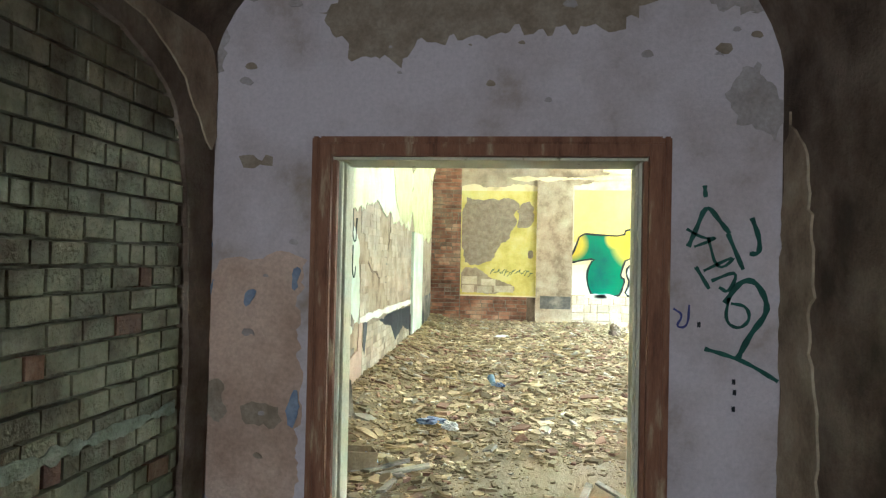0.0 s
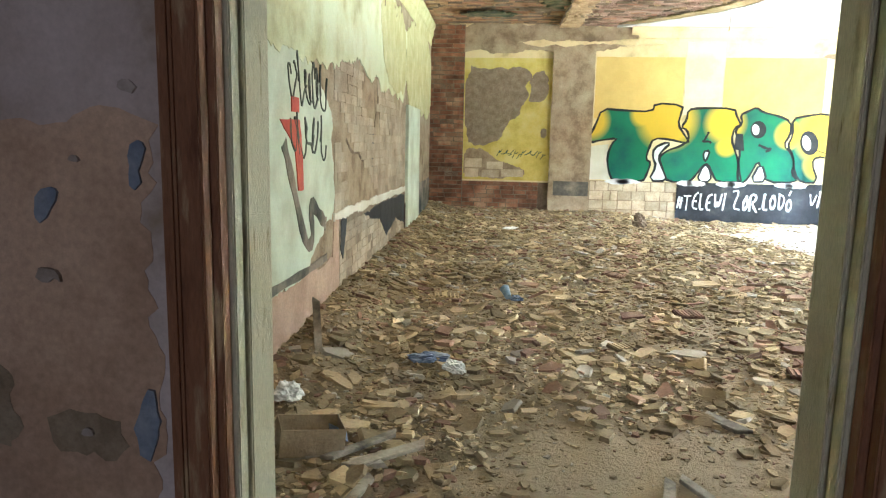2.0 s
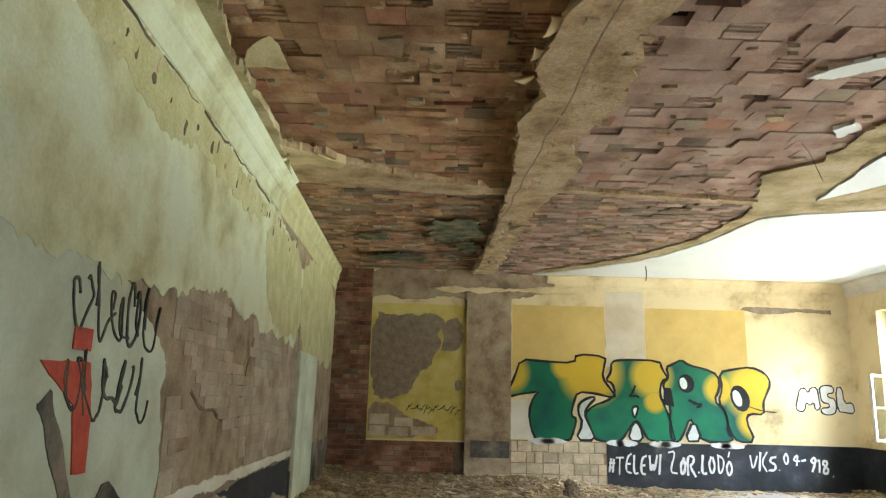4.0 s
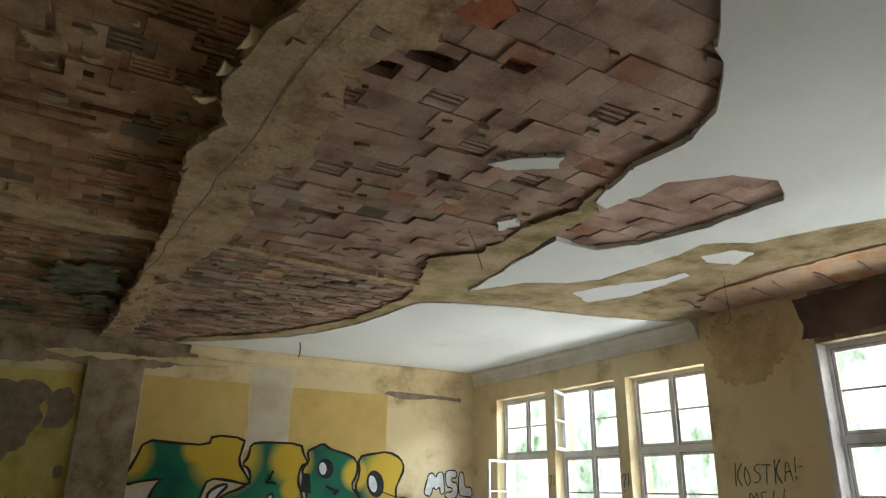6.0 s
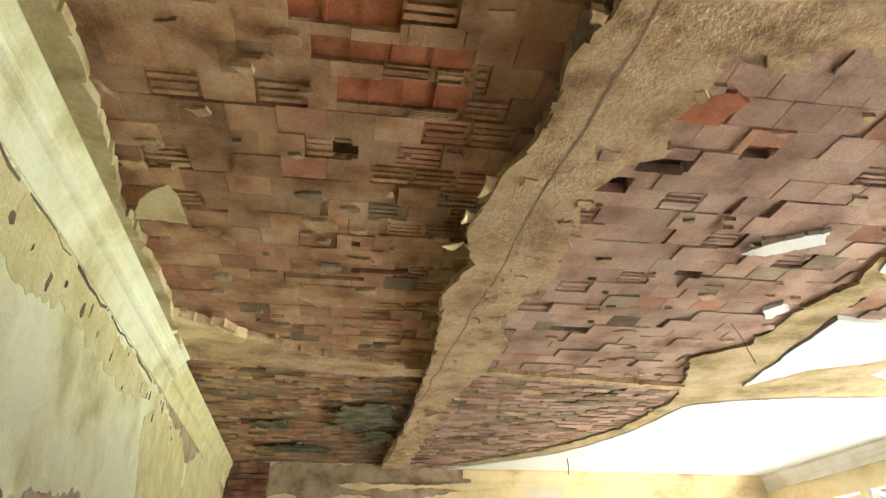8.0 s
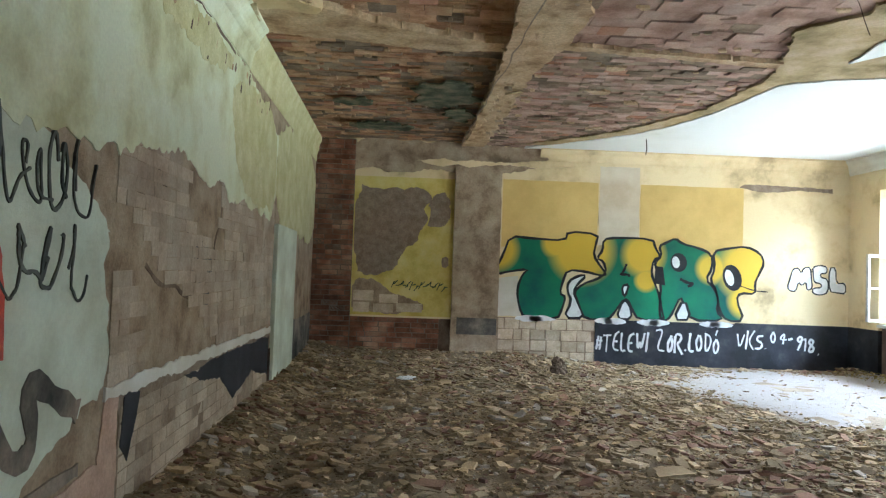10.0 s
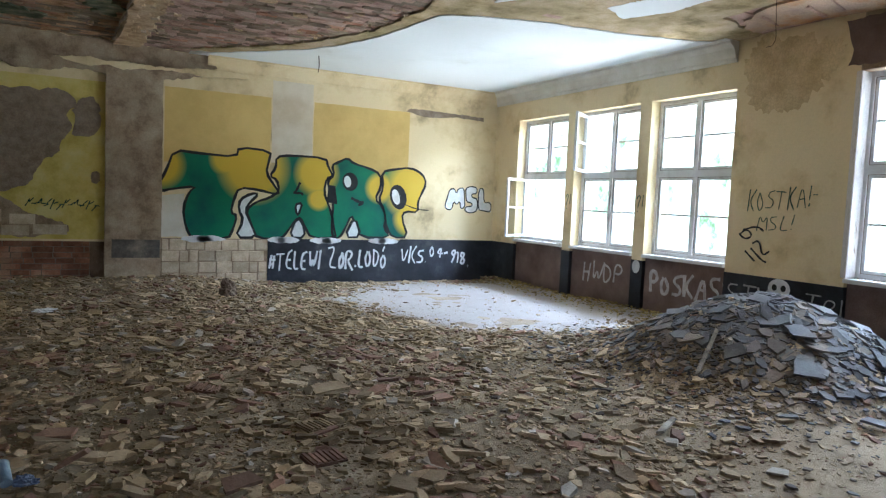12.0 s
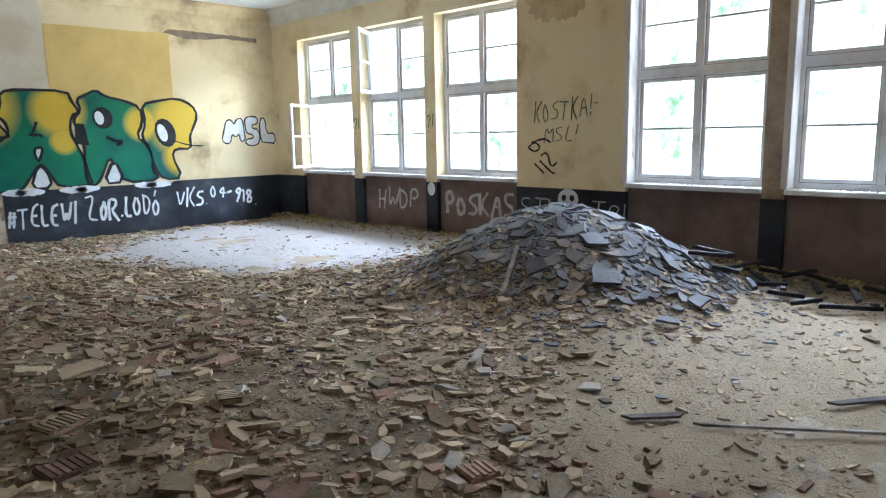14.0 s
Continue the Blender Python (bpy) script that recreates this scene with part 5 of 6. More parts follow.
# no opening here: the gap's shade is a dark strip on the wall
part("gap_shade", box(12.27, 12.41, 0.0, 0.55, 0.0145, 0.018), M_CLAYDARK, wall_l, "dark strip painted as a shaded gap beside the pilaster")
qc = random.Random(4)
crk = [(4.4 + 0.13 * i, 3.35 + qc.uniform(-0.025, 0.015)) for i in range(48)]
for i in range(0, 45, 3):
    part("crack", stroke(crk[i:i + 3 + (i % 2)], 0.008 + 0.006 * (i % 4), 0.0, 0.0145, smooth=0), M_DARKPLASTER, wall_l)
for k in range(44):
    u = 4.4 + 0.17 * k
    z = 3.17 + 0.35 * noise.noise(Vector((k * 0.7, 2, 0)))
    u += 0.3 * noise.noise(Vector((k * 1.3, 8, 0)))
    part("chip_mark", sheet(ragged([(u, z), (u + 0.03, z + 0.01), (u + 0.045, z + 0.04 + 0.03 * (k % 4)), (u + 0.01, z + 0.05)], 0.02, 0.012, k, 1), 0.0, 0.0145), M_DARKPLASTER if k % 3 else M_COAT, wall_l)
def worn(u, v):
    return noise.noise(Vector((u * 0.9, v * 1.4, 3))) > -0.12


bricks(wall_l, Matrix.Identity(4), 7.8, 12.4, 0.84, 2.25, 0.27, 0.088, 0.006, 0.0, 0.0055, M_TANBRICK, worn, "tan bricks", 300, 15)
bricks(wall_l, Matrix.Identity(4), 7.98, 12.38, 0.10, 0.70, 0.27, 0.088, 0.008, 0.005, 0.0088, M_TANBRICK, worn, "tan bricks", 300, 16)
ltag = base("wall_tags", "black marker tags and red and grey spray on the pale wall", "graffiti", m=LEFT)
qs = random.Random(21)
for k in range(10):  # looping scribbles that cannot be read
    u, z = 6.52 + 0.18 * (k % 5) + qs.uniform(-0.05, 0.05), 1.86 - 0.38 * (k // 5) + qs.uniform(-0.04, 0.04)
    w0, tall, lean = qs.uniform(0.55, 1.1), qs.uniform(0.1, 0.17), qs.uniform(-0.3, 0.4)
    pts = []
    for i in range(11):
        dz = tall * math.sin(i * w0)
        pts.append((u + 0.02 * i + qs.uniform(-0.03, 0.03) + 0.05 * math.cos(i * w0) + lean * dz, z + dz + qs.uniform(-0.05, 0.05)))
    part("scribble", stroke(pts, qs.uniform(0.010, 0.018), 0.0, 0.0135 + 0.00005 * k), M_TAGDIM, ltag)
for k, (u, z) in enumerate(((9.2, 1.45), (9.35, 1.5), (9.5, 1.4), (9.3, 1.2), (9.45, 1.15))):
    part("scribble", stroke([(u, z), (u + 0.1, z + 0.25), (u + 0.16, z - 0.1), (u + 0.22, z + 0.2), (u + 0.08, z + 0.05)], 0.03, 0, 0.004), M_BLACKSPRAY, ltag)
part("red_patch", box(6.55, 6.72, 1.66, 1.76, 0, 0.0135), M_REDSPRAY, ltag)
part("red_patch", sheet(ragged([(6.3, 1.60), (6.74, 1.61), (6.80, 1.35), (6.82, 1.12), (6.68, 1.12), (6.62, 1.42)], 0.01, 0.05, 4, 0), 0, 0.0125), M_REDSPRAY, ltag)
part("grey_sweep", stroke([(6.37, 1.46), (6.55, 1.2), (6.88, 0.68), (7.1, 0.72), (6.97, 1.05), (7.25, 0.9), (7.47, 0.8)], 0.10, 0, 0.0115), M_DADOGREY, ltag)
part("grey_sweep", stroke([(5.1, 0.53), (6.2, 0.53), (6.9, 0.51), (7.5, 0.52)], 0.06, 0, 0.0115), M_DADOGREY, ltag)

# ---- windows ----
def rim(w, h, d, t, bm=None):
    bm = bm or bmesh.new()
    for x0, x1, z0, z1 in ((0, t, 0, h), (w - t, w, 0, h), (t, w - t, 0, t), (t, w - t, h - t, h)):
        box(x0, x1, 0, d, z0, z1, bm)
    return bm


def sash(parent, w, h, m, bar=True):
    s = part("sash", rim(w, h, 0.04, 0.042), M_WINDOWWOOD, parent, m=m)
    pane = part("pane", box(0.04, w - 0.04, 0.018, 0.022, 0.04, h - 0.04), M_GLASS, s, "dusty glass")
    pane.visible_shadow = False
    # a thin dark rim stands in for the shadow line round the sash
    part("seam", rim(w, h, 0.003, 0.008), M_SHADEWOOD, s, "dark rim painted as the shaded gap round the sash", m=pose(0, -0.0032, 0))
    if bar:
        part("glazing_bar", box(0.042, w - 0.042, 0.008, 0.034, h / 2 - 0.012, h / 2 + 0.012), M_WINDOWWOOD, s)
    return s


# local x runs along -y of the room, local y points outward, local z up
for i, (a, b) in enumerate(OPENINGS):
    w = b - a
    m0 = Matrix(((0, 1, 0, T0 + 0.17), (-1, 0, 0, b), (0, 0, 1, SILL), (0, 0, 0, 1)))
    H = HEAD - SILL
    win = base("window_%d" % (i + 1), "white-painted two-leaf casement window with top lights, %s" % ("one leaf swung open" if i < 2 else "closed and dusty"), "window", m=m0, kind="structure")
    part("window_frame", rim(w, H, 0.10, 0.055), M_WINDOWWOOD, win)
    zt = 1.20
    part("transom", box(0.055, w - 0.055, -0.015, 0.10, zt - 0.05, zt + 0.05, bev=0.006), M_WINDOWWOOD, win)
    part("mullion", box(w / 2 - 0.03, w / 2 + 0.03, -0.005, 0.10, zt + 0.05, H - 0.055), M_WINDOWWOOD, win)
    if i != 0:
        part("mullion", box(w / 2 - 0.03, w / 2 + 0.03, -0.005, 0.10, 0.055, zt - 0.05), M_WINDOWWOOD, win)
    sw = w / 2 - 0.085
    for k, x in enumerate((0.055, w / 2 + 0.03)):
        up, lo = pose(x, 0.02, zt + 0.05), pose(x, 0.02, 0.055)
        if i == 1 and k == 0:
            up = pose(x, -0.005, zt + 0.05, 0, 0, -54)
        if i == 0:
            lo = pose(x, -0.02, 0.055, 0, 0, -64) if k == 0 else None
        sash(win, sw, H - 0.055 - zt - 0.05, up)
        if lo is not None:
            sash(win, sw, zt - 0.05 - 0.055, lo)
# peeling wooden reveal beside the nearer windows, and dust on the window boards
M_REVEAL = material("peeling_pinkish_white_paint", [(0.16, 0.10, 0.07), (0.58, 0.51, 0.46), (0.68, 0.63, 0.60)], 5.0, 0.8, 0.4, contrast=(0.3, 0.42), stretch=(3, 3, 0.6))
for a, b in OPENINGS[3:]:
    part("reveal_edge", box(T0 - 0.012, T0 + 0.166, b - 0.022, b + 0.045, SILL + 0.003, HEAD - 0.003, bev=0.006), M_REVEAL, wall, "peeling white reveal")
    part("brick_head", sheet(ragged([(-b - 0.15, HEAD + 0.06), (-a + 0.1, HEAD + 0.06), (-a + 0.1, 3.72), (-b - 0.2, 3.72), (-b - 0.1, 3.4)], 0.03, 0.06, 3, 0), 0, 0.008), M_BROWNPANEL, wall, "bare brown masonry above the window", m=WIN)
part("stain", sheet(ragged([(-10.3, 3.0), (-9.9, 2.75), (-9.45, 2.9), (-9.1, 3.3), (-9.3, 3.7), (-10.4, 3.7)], 0.12, 0.03, 5, 1), 0, 0.003), M_DAMP, wall, "brown damp stain", m=WIN)

# ---- rubble floor ----
def smooth(a, b, x):
    t = min(max((x - a) / (b - a), 0), 1)
    return t * t * (3 - 2 * t)


def mound(x, y):
    d = math.hypot((x - 6.3) / (1.7 if x < 6.3 else 1.9), (y - 8.6) / (1.75 if y < 8.6 else 2.0))
    h = 0.64 * (1 - smooth(0.0, 1.05, d)) + 0.12 * (1 - smooth(0.4, 1.7, d))
    return h


def terrain(x, y):
    h = 0.025 * noise.noise(Vector((x * 0.8, y * 0.8, 2))) + 0.012 * noise.noise(Vector((x * 4, y * 4, 7)))
    wl_ = x - left_x(y)
    h += 0.12 * (1 - smooth(0.0, 0.7, wl_)) * smooth(5.0, 6.5, y)
    h += 0.10 * (1 - smooth(0.0, 1.0, YB - y)) * (1 - smooth(1.5, 4.0, x))
    h += 0.05 * smooth(5.5, 8, y) * (1 - smooth(2.5, 4.5, x))
    h += 0.06 * (1 - smooth(0.0, 0.35, XW - x))
    return h + mound(x, y) - 0.005


def dusty(x, y):
    """How far the screed is swept bare and pale."""
    d = math.hypot((x - 6.4) / 2.6, (y - 13.5) / 2.85) + 0.22 * noise.noise(Vector((x * 1.1, y * 1.1, 5)))
    return 1 - smooth(0.68, 1.15, d)


def sandy(x, y):
    """How far the rubble thins out to trodden sand."""
    d = 0.16 * noise.noise(Vector((x * 0.9, y * 0.9, 11)))
    a = smooth(2.6, 4.6, x + (6.5 - y) * 0.5 + d * 3) * (1 - smooth(6.6, 8.2, y + d * 3))
    b = (1 - smooth(4.9, 6.0, y + d * 4)) * smooth(-0.3, 0.6, x)
    return max(a, b)


M_BED = material("earthy_rubble_bed", [(0.14, 0.10, 0.055), (0.24, 0.18, 0.105), (0.32, 0.25, 0.16)], 1.6, 0.97, 0.9, fine=40, spread=0.35)
bn, bl = M_BED.node_tree.nodes, M_BED.node_tree.links
bb = bn["Principled BSDF"]
bsrc = bb.inputs["Base Color"].links[0].from_socket
for attr, col, sc in (("sand", (0.285, 0.212, 0.125, 1), 9.0), ("dust", (0.385, 0.345, 0.315, 1), 6.0)):
    at_, nz, mu, mixer = bn.new("ShaderNodeAttribute"), bn.new("ShaderNodeTexNoise"), bn.new("ShaderNodeMapRange"), bn.new("ShaderNodeMixRGB")
    at_.attribute_name = attr
    nz.inputs["Scale"].default_value, nz.inputs["Detail"].default_value = sc, 8
    gp = bn.new("ShaderNodeNewGeometry")
    bl.new(gp.outputs["Position"], nz.inputs["Vector"])
    mm = bn.new("ShaderNodeMath")
    mm.operation = "ADD"
    bl.new(at_.outputs["Fac"], mm.inputs[0]), bl.new(nz.outputs["Fac"], mm.inputs[1])
    mu.inputs["From Min"].default_value, mu.inputs["From Max"].default_value = 0.75, 1.2
    bl.new(mm.outputs[0], mu.inputs["Value"])
    bl.new(mu.outputs[0], mixer.inputs[0]), bl.new(bsrc, mixer.inputs[1])
    mixer.inputs[2].default_value = col
    bsrc = mixer.outputs[0]
bl.new(bsrc, bb.inputs["Base Color"])

GX, GY, STEP = -1.95, D0 + 0.05, 0.07
nx, ny = int((XW + 0.06 - GX) / STEP) + 1, int((YB - GY) / STEP) + 1
verts, dust_v, sand_v = [], [], []
for j in range(ny):
    for i in range(nx):
        x, y = GX + i * STEP, GY + j * STEP
        verts.append((x, y, terrain(x, y)))
        dust_v.append(dusty(x, y))
        sand_v.append(sandy(x, y))
faces = [(j * nx + i, j * nx + i + 1, (j + 1) * nx + i + 1, (j + 1) * nx + i) for j in range(ny - 1) for i in range(nx - 1)]
me = bpy.data.meshes.new("rubble_bed")
me.from_pydata(verts, [], faces)
for nm, vals in (("dust", dust_v), ("sand", sand_v)):
    me.attributes.new(nm, "FLOAT", "POINT").data.foreach_set("value", vals)
me.polygons.foreach_set("use_smooth", [True] * len(me.polygons))
me.materials.append(M_BED)
tagged(new("rubble_bed", me), "trodden earth and plaster dust over the floor, heaped into a mound", "debris", kind="stuff")


def slope_at(x, y):
    e = 0.06
    return Vector((terrain(x - e, y) - terrain(x + e, y), terrain(x, y - e) - terrain(x, y + e), 2 * e)).normalized()


class Heap:
    """Collects thin broken pieces into one mesh."""

    def __init__(self):
        self.v, self.f = [], []

    def add(self, x, y, z, size, thick, up, r, long=1.0):
        k = r.choice((4, 5, 5, 6))
        a0 = r.random() * 6.28
        ring = []
        for i in range(k):
            a = a0 + 6.283 * (i + r.uniform(-0.3, 0.3)) / k
            q = size * r.uniform(0.65, 1.1)
            ring.append((q * long * math.cos(a), q * math.sin(a) * 0.8))
        t1 = up.orthogonal().normalized()
        t1.rotate(Matrix.Rotation(r.random() * 6.283, 3, up))
        t2 = up.cross(t1)
        c, n0 = Vector((x, y, z)), len(self.v)
        for h, s in ((-thick, 1.0), (thick, r.uniform(0.82, 0.96))):
            for px, py in ring:
                self.v.append(c + t1 * (px * s) + t2 * (py * s) + up * (h * r.uniform(0.75, 1.2)))
        self.f.append([n0 + i for i in range(k)][::-1])
        self.f.append([n0 + k + i for i in range(k)])
        for i in range(k):
            j = (i + 1) % k
            self.f.append([n0 + i, n0 + j, n0 + k + j, n0 + k + i])

    def make(self, name, mat, label):
        m_ = bpy.data.meshes.new(name)
        m_.from_pydata([tuple(q) for q in self.v], [], self.f)
        m_.materials.append(mat)
        return tagged(new(name, m_), label, "debris", kind="stuff")


r = random.Random(11)
heaps = {k: Heap() for k in ("plaster", "clay", "pale", "slate", "dull")}


def tilted(up, amount):
    return (up + Vector((r.gauss(0, amount), r.gauss(0, amount), 0))).normalized()


placed = 0
while placed < 64000:
    x, y = r.uniform(-1.8, XW), D1 + 0.1 + (YB - D1 - 0.1) * r.random() ** 1.15
    if x < left_x(y):
        continue
    sd, du = sandy(x, y), dusty(x, y)
    clump = 0.55 + 0.9 * noise.noise(Vector((x * 1.6, y * 1.6, 21)))
    if r.random() > max(0.1, clump + 0.35) * (1 - 0.80 * sd) * (1 - 0.96 * du) + 0.012:
        continue
    size = min(0.0072 * math.exp(abs(r.gauss(0, 0.98))), 0.095) * (1.0 - 0.45 * max(sd, du))
    thick = min(size * r.uniform(0.10, 0.28), 0.012)
    kind = r.random()
    red = 0.10 + 0.35 * max(0, noise.noise(Vector((x * 0.5, y * 0.5, 31))))
    h = heaps["clay" if kind < red else "pale" if kind > 0.945 else "plaster"]
    h.add(x, y, terrain(x, y) + thick * 0.8 + size * 0.05, size, thick, tilted(slope_at(x, y), 0.17), r, r.choice((1, 1, 1.3, 1.7)))
    placed += 1
for _ in range(15000):
    a, d = r.random() * 6.283, abs(r.gauss(0, 0.6))
    x, y = 6.3 + 1.75 * d * math.cos(a), 8.6 + 1.85 * d * math.sin(a)
    if x > XW - 0.05 or y < 5.2:
        continue
    size = min(0.018 * math.exp(abs(r.gauss(0, 0.75))), 0.12) * (1 - 0.6 * smooth(0.5, 1.0, d))
    thick = min(size * 0.14, 0.013)
    heaps["slate" if r.random() < 0.45 + 0.5 * smooth(-0.6, 0.7, x - 5.9) else "dull"].add(x, y, terrain(x, y) + 0.1 * size + r.random() * 0.03, size, thick, tilted(slope_at(x, y), 0.13), r, r.choice((1, 1.2, 1.6)))
heaps["plaster"].make("plaster_rubble", M_CHIP, "thick scatter of broken brown plaster chips")
heaps["clay"].make("clay_rubble", M_CHIPRED, "scattered reddish shards of clay block")
heaps["pale"].make("pale_rubble", M_CHIPPALE, "scattered pale plaster flakes")
heaps["dull"].make("brown_rubble", M_DULLCHIP, "dull brown flat shards heaped on the mound")
heaps["slate"].make("slate_rubble", M_SLATE, "heaped dark slates and flat shards")

# ---- loose things ----
def shard(name, x, y, sx, sy, th, rz, mat, label, category, tilt=(0, 0), lift=0.0, seed=0, group=""):
    pts = ragged([(-sx / 2, -sy / 2), (sx / 2, -sy * 0.42), (sx * 0.46, sy / 2), (-sx * 0.3, sy * 0.48)], min(sx, sy) * 0.06, 0.04, seed, 0)
    z = max(terrain(x + dx, y + dy) for dx in (-0.06, 0, 0.06) for dy in (-0.06, 0, 0.06))
    bm_ = sheet(pts, 0, th)
    for v in bm_.verts:
        v.co.z += 0.15 * th * noise.noise(v.co * 25) if v.co.z > th / 2 else 0
    return thing(name, bm_, mat, label, category, group=group, m=pose(x, y, z + lift, tilt[0], tilt[1], rz))


SLABS = ((2.2, 9.39, 0.42, 0.26, 10), (0.1, 8.4, 0.34, 0.24, 40), (0.35, 8.9, 0.3, 0.2, -20), (1.85, 8.5, 0.30, 0.2, 20), (1.45, 6.87, 0.32, 0.22, -30), (3.31, 7.76, 0.16, 0.13, 10), (2.2, 9.9, 0.3, 0.2, 70), (1.2, 7.8, 0.28, 0.2, 15), (2.0, 7.5, 0.24, 0.2, 60), (0.7, 6.6, 0.22, 0.16, 30), (-0.3, 7.1, 0.25, 0.15, 80), (2.9, 8.8, 0.2, 0.15, 5), (4.2, 6.9, 0.16, 0.12, -60))
for k, (x, y, sx, sy, rz) in enumerate(SLABS):
    sx, sy = sx * 0.75, sy * 0.75
    shard("plaster_slab", x, y, sx, sy, 0.014 + 0.005 * (k % 3), rz, (M_CHIP, M_CHIPRED, M_CHIPPALE)[(0, 0, 1, 1, 2, 0, 0, 1)[k % 8]], "broken slab of plaster lying on the rubble" if k % 8 not in (2, 3, 7) else "broken piece of red clay block on the rubble", "debris", (3, -2), 0.008, k, "large slabs")
MOUND_SLABS = ((5.6, 7.7, 0.42, 0.3), (5.35, 8.2, 0.3, 0.24), (6.3, 7.5, 0.36, 0.26), (5.9, 8.0, 0.4, 0.3), (6.7, 7.7, 0.34, 0.24), (6.1, 8.5, 0.4, 0.24), (5.75, 8.7, 0.32, 0.22), (6.5, 8.2, 0.38, 0.26), (6.9, 8.1, 0.36, 0.26), (7.0, 7.4, 0.34, 0.2), (5.5, 7.1, 0.26, 0.2), (6.0, 7.1, 0.3, 0.22))
for k, (x, y, sx, sy) in enumerate(MOUND_SLABS):
    sx, sy = sx * 0.62, sy * 0.62
    nrm = slope_at(x, y)
    f = shard("slate_slab", x, y, sx, sy, 0.018, 33 * k, M_SLATE, "large flat slate shard on the rubble mound", "debris", seed=k + 50, group="mound slabs")
    f.matrix_world = Matrix.Translation((x, y, terrain(x, y) + 0.045)) @ nrm.to_track_quat("Z", "Y").to_matrix().to_4x4() @ pose(0, 0, 0, 9 * math.sin(k), 8 * math.cos(k * 2), 33 * k)


def fragment(x, y, sx, sy, rz, tilt):
    """A ribbed piece of hollow clay block."""
    mat = M_CHIPRED if int(x * 10) % 2 else M_CHIP
    frag = base("clay_block_fragment", "ribbed fragment of hollow clay block on the rubble", "debris", m=pose(x, y, terrain(x, y) + 0.012, tilt, 4, rz), group="ribbed fragments")
    part("slab", box(-sx / 2, sx / 2, -sy / 2, sy / 2, 0, 0.02), mat, frag)
    ribs = max(4, int(sx / 0.032))
    for i in range(ribs):
        u = -sx / 2 + sx * (i + 0.2) / ribs
        part("rib", box(u, u + sx / ribs * 0.6, -sy / 2 + 0.01 * (i % 2), sy / 2 - 0.012 * (i % 3), 0.0203, 0.030), mat, frag)
    return frag


for x, y, sx, sy, rz, tilt in ((1.85, 8.54, 0.26, 0.13, 25, 6), (1.72, 8.0, 0.24, 0.14, 15, 8), (2.95, 6.65, 0.16, 0.12, -10, 5), (2.3, 6.8, 0.15, 0.11, 20, 4), (2.1, 6.5, 0.2, 0.12, -5, 7), (0.6, 7.4, 0.22, 0.13, 50, 5), (1.3, 9.6, 0.24, 0.14, -30, 6), (2.6, 8.2, 0.18, 0.12, 70, 4), (-0.4, 8.2, 0.22, 0.13, 10, 6), (1.0, 6.9, 0.18, 0.12, 35, 5)):
    fragment(x, y, sx, sy, rz, tilt)


def plank(x, y, length, w, th, rz, mat, label, tilt=0.0, lift=0.0):
    bm_ = box(-length / 2, length / 2, -w / 2, w / 2, 0, th, bev=min(w, th) * 0.15)
    for v in bm_.verts:
        v.co.y += 0.25 * w * noise.noise(Vector((v.co.x * 3, x, y)))
        v.co.x += (0.02 if v.co.y > 0 else -0.02) * (1 if v.co.x > 0 else -1)
    c, s = math.cos(radians(rz)) * length / 2, math.sin(radians(rz)) * length / 2
    z = max(terrain(x - c, y - s), terrain(x, y), terrain(x + c, y + s)) + 0.012
    return thing("plank", bm_, mat, label, "plank", group="loose planks", m=pose(x, y, z + lift, 0, tilt, rz))


M_DARKWOOD = material("dark_weathered_wood", [(0.05, 0.037, 0.027), (0.13, 0.10, 0.075)], 6, 0.85, 0.5)
plank(-0.47, 5.08, 0.42, 0.05, 0.02, 50, M_SHADEWOOD, "splintered grey plank lying near the doorway")
plank(-0.33, 5.0, 0.42, 0.07, 0.02, 42, M_SHADEWOOD, "grey plank lying near the doorway")
plank(-0.39, 4.66, 0.26, 0.05, 0.02, 78, M_SHADEWOOD, "short grey plank end on the floor")
plank(1.36, 5.66, 0.26, 0.09, 0.02, -55, M_SHADEWOOD, "grey board on the trodden sand")
plank(1.1, 4.78, 0.5, 0.05, 0.02, -65, M_SHADEWOOD, "thin lath on the trodden sand")
plank(0.89, 4.73, 0.5, 0.05, 0.02, 77, M_SHADEWOOD, "pale lath end on the sand")
plank(-0.15, 4.27, 0.36, 0.03, 0.015, 24, M_SHADEWOOD, "thin splinter on the floor")
plank(4.15, 7.74, 0.40, 0.045, 0.02, 29, M_SHADEWOOD, "pale lath lying on the rubble")
plank(4.05, 6.41, 0.30, 0.05, 0.014, -40, M_DARKWOOD, "short dark charred batten on the sand")
plank(4.4, 5.83, 0.95, 0.024, 0.014, -54, M_SHADEWOOD, "long thin lath on the sand")
plank(5.05, 5.66, 0.5, 0.05, 0.012, -33, M_DARKWOOD, "dark stick on the sand")
pl = plank(5.3, 8.2, 0.62, 0.035, 0.015, 40, M_SHADEWOOD, "pale lath leaning on the rubble mound")
a_, b_ = Vector((4.98, 8.25, terrain(4.98, 8.25) + 0.03)), Vector((5.5, 8.5, terrain(5.5, 8.5) + 0.06))
pl.matrix_world = Matrix.Translation((a_ + b_) / 2) @ (b_ - a_).to_track_quat("X", "Z").to_matrix().to_4x4()
st = plank(-1.05, 5.9, 0.55, 0.05, 0.03, 100, M_SHADEWOOD, "bent stick leaning at the blank wall")
st.matrix_world = pose(-1.1, 6.45, 0.18, 0, -38, 110)
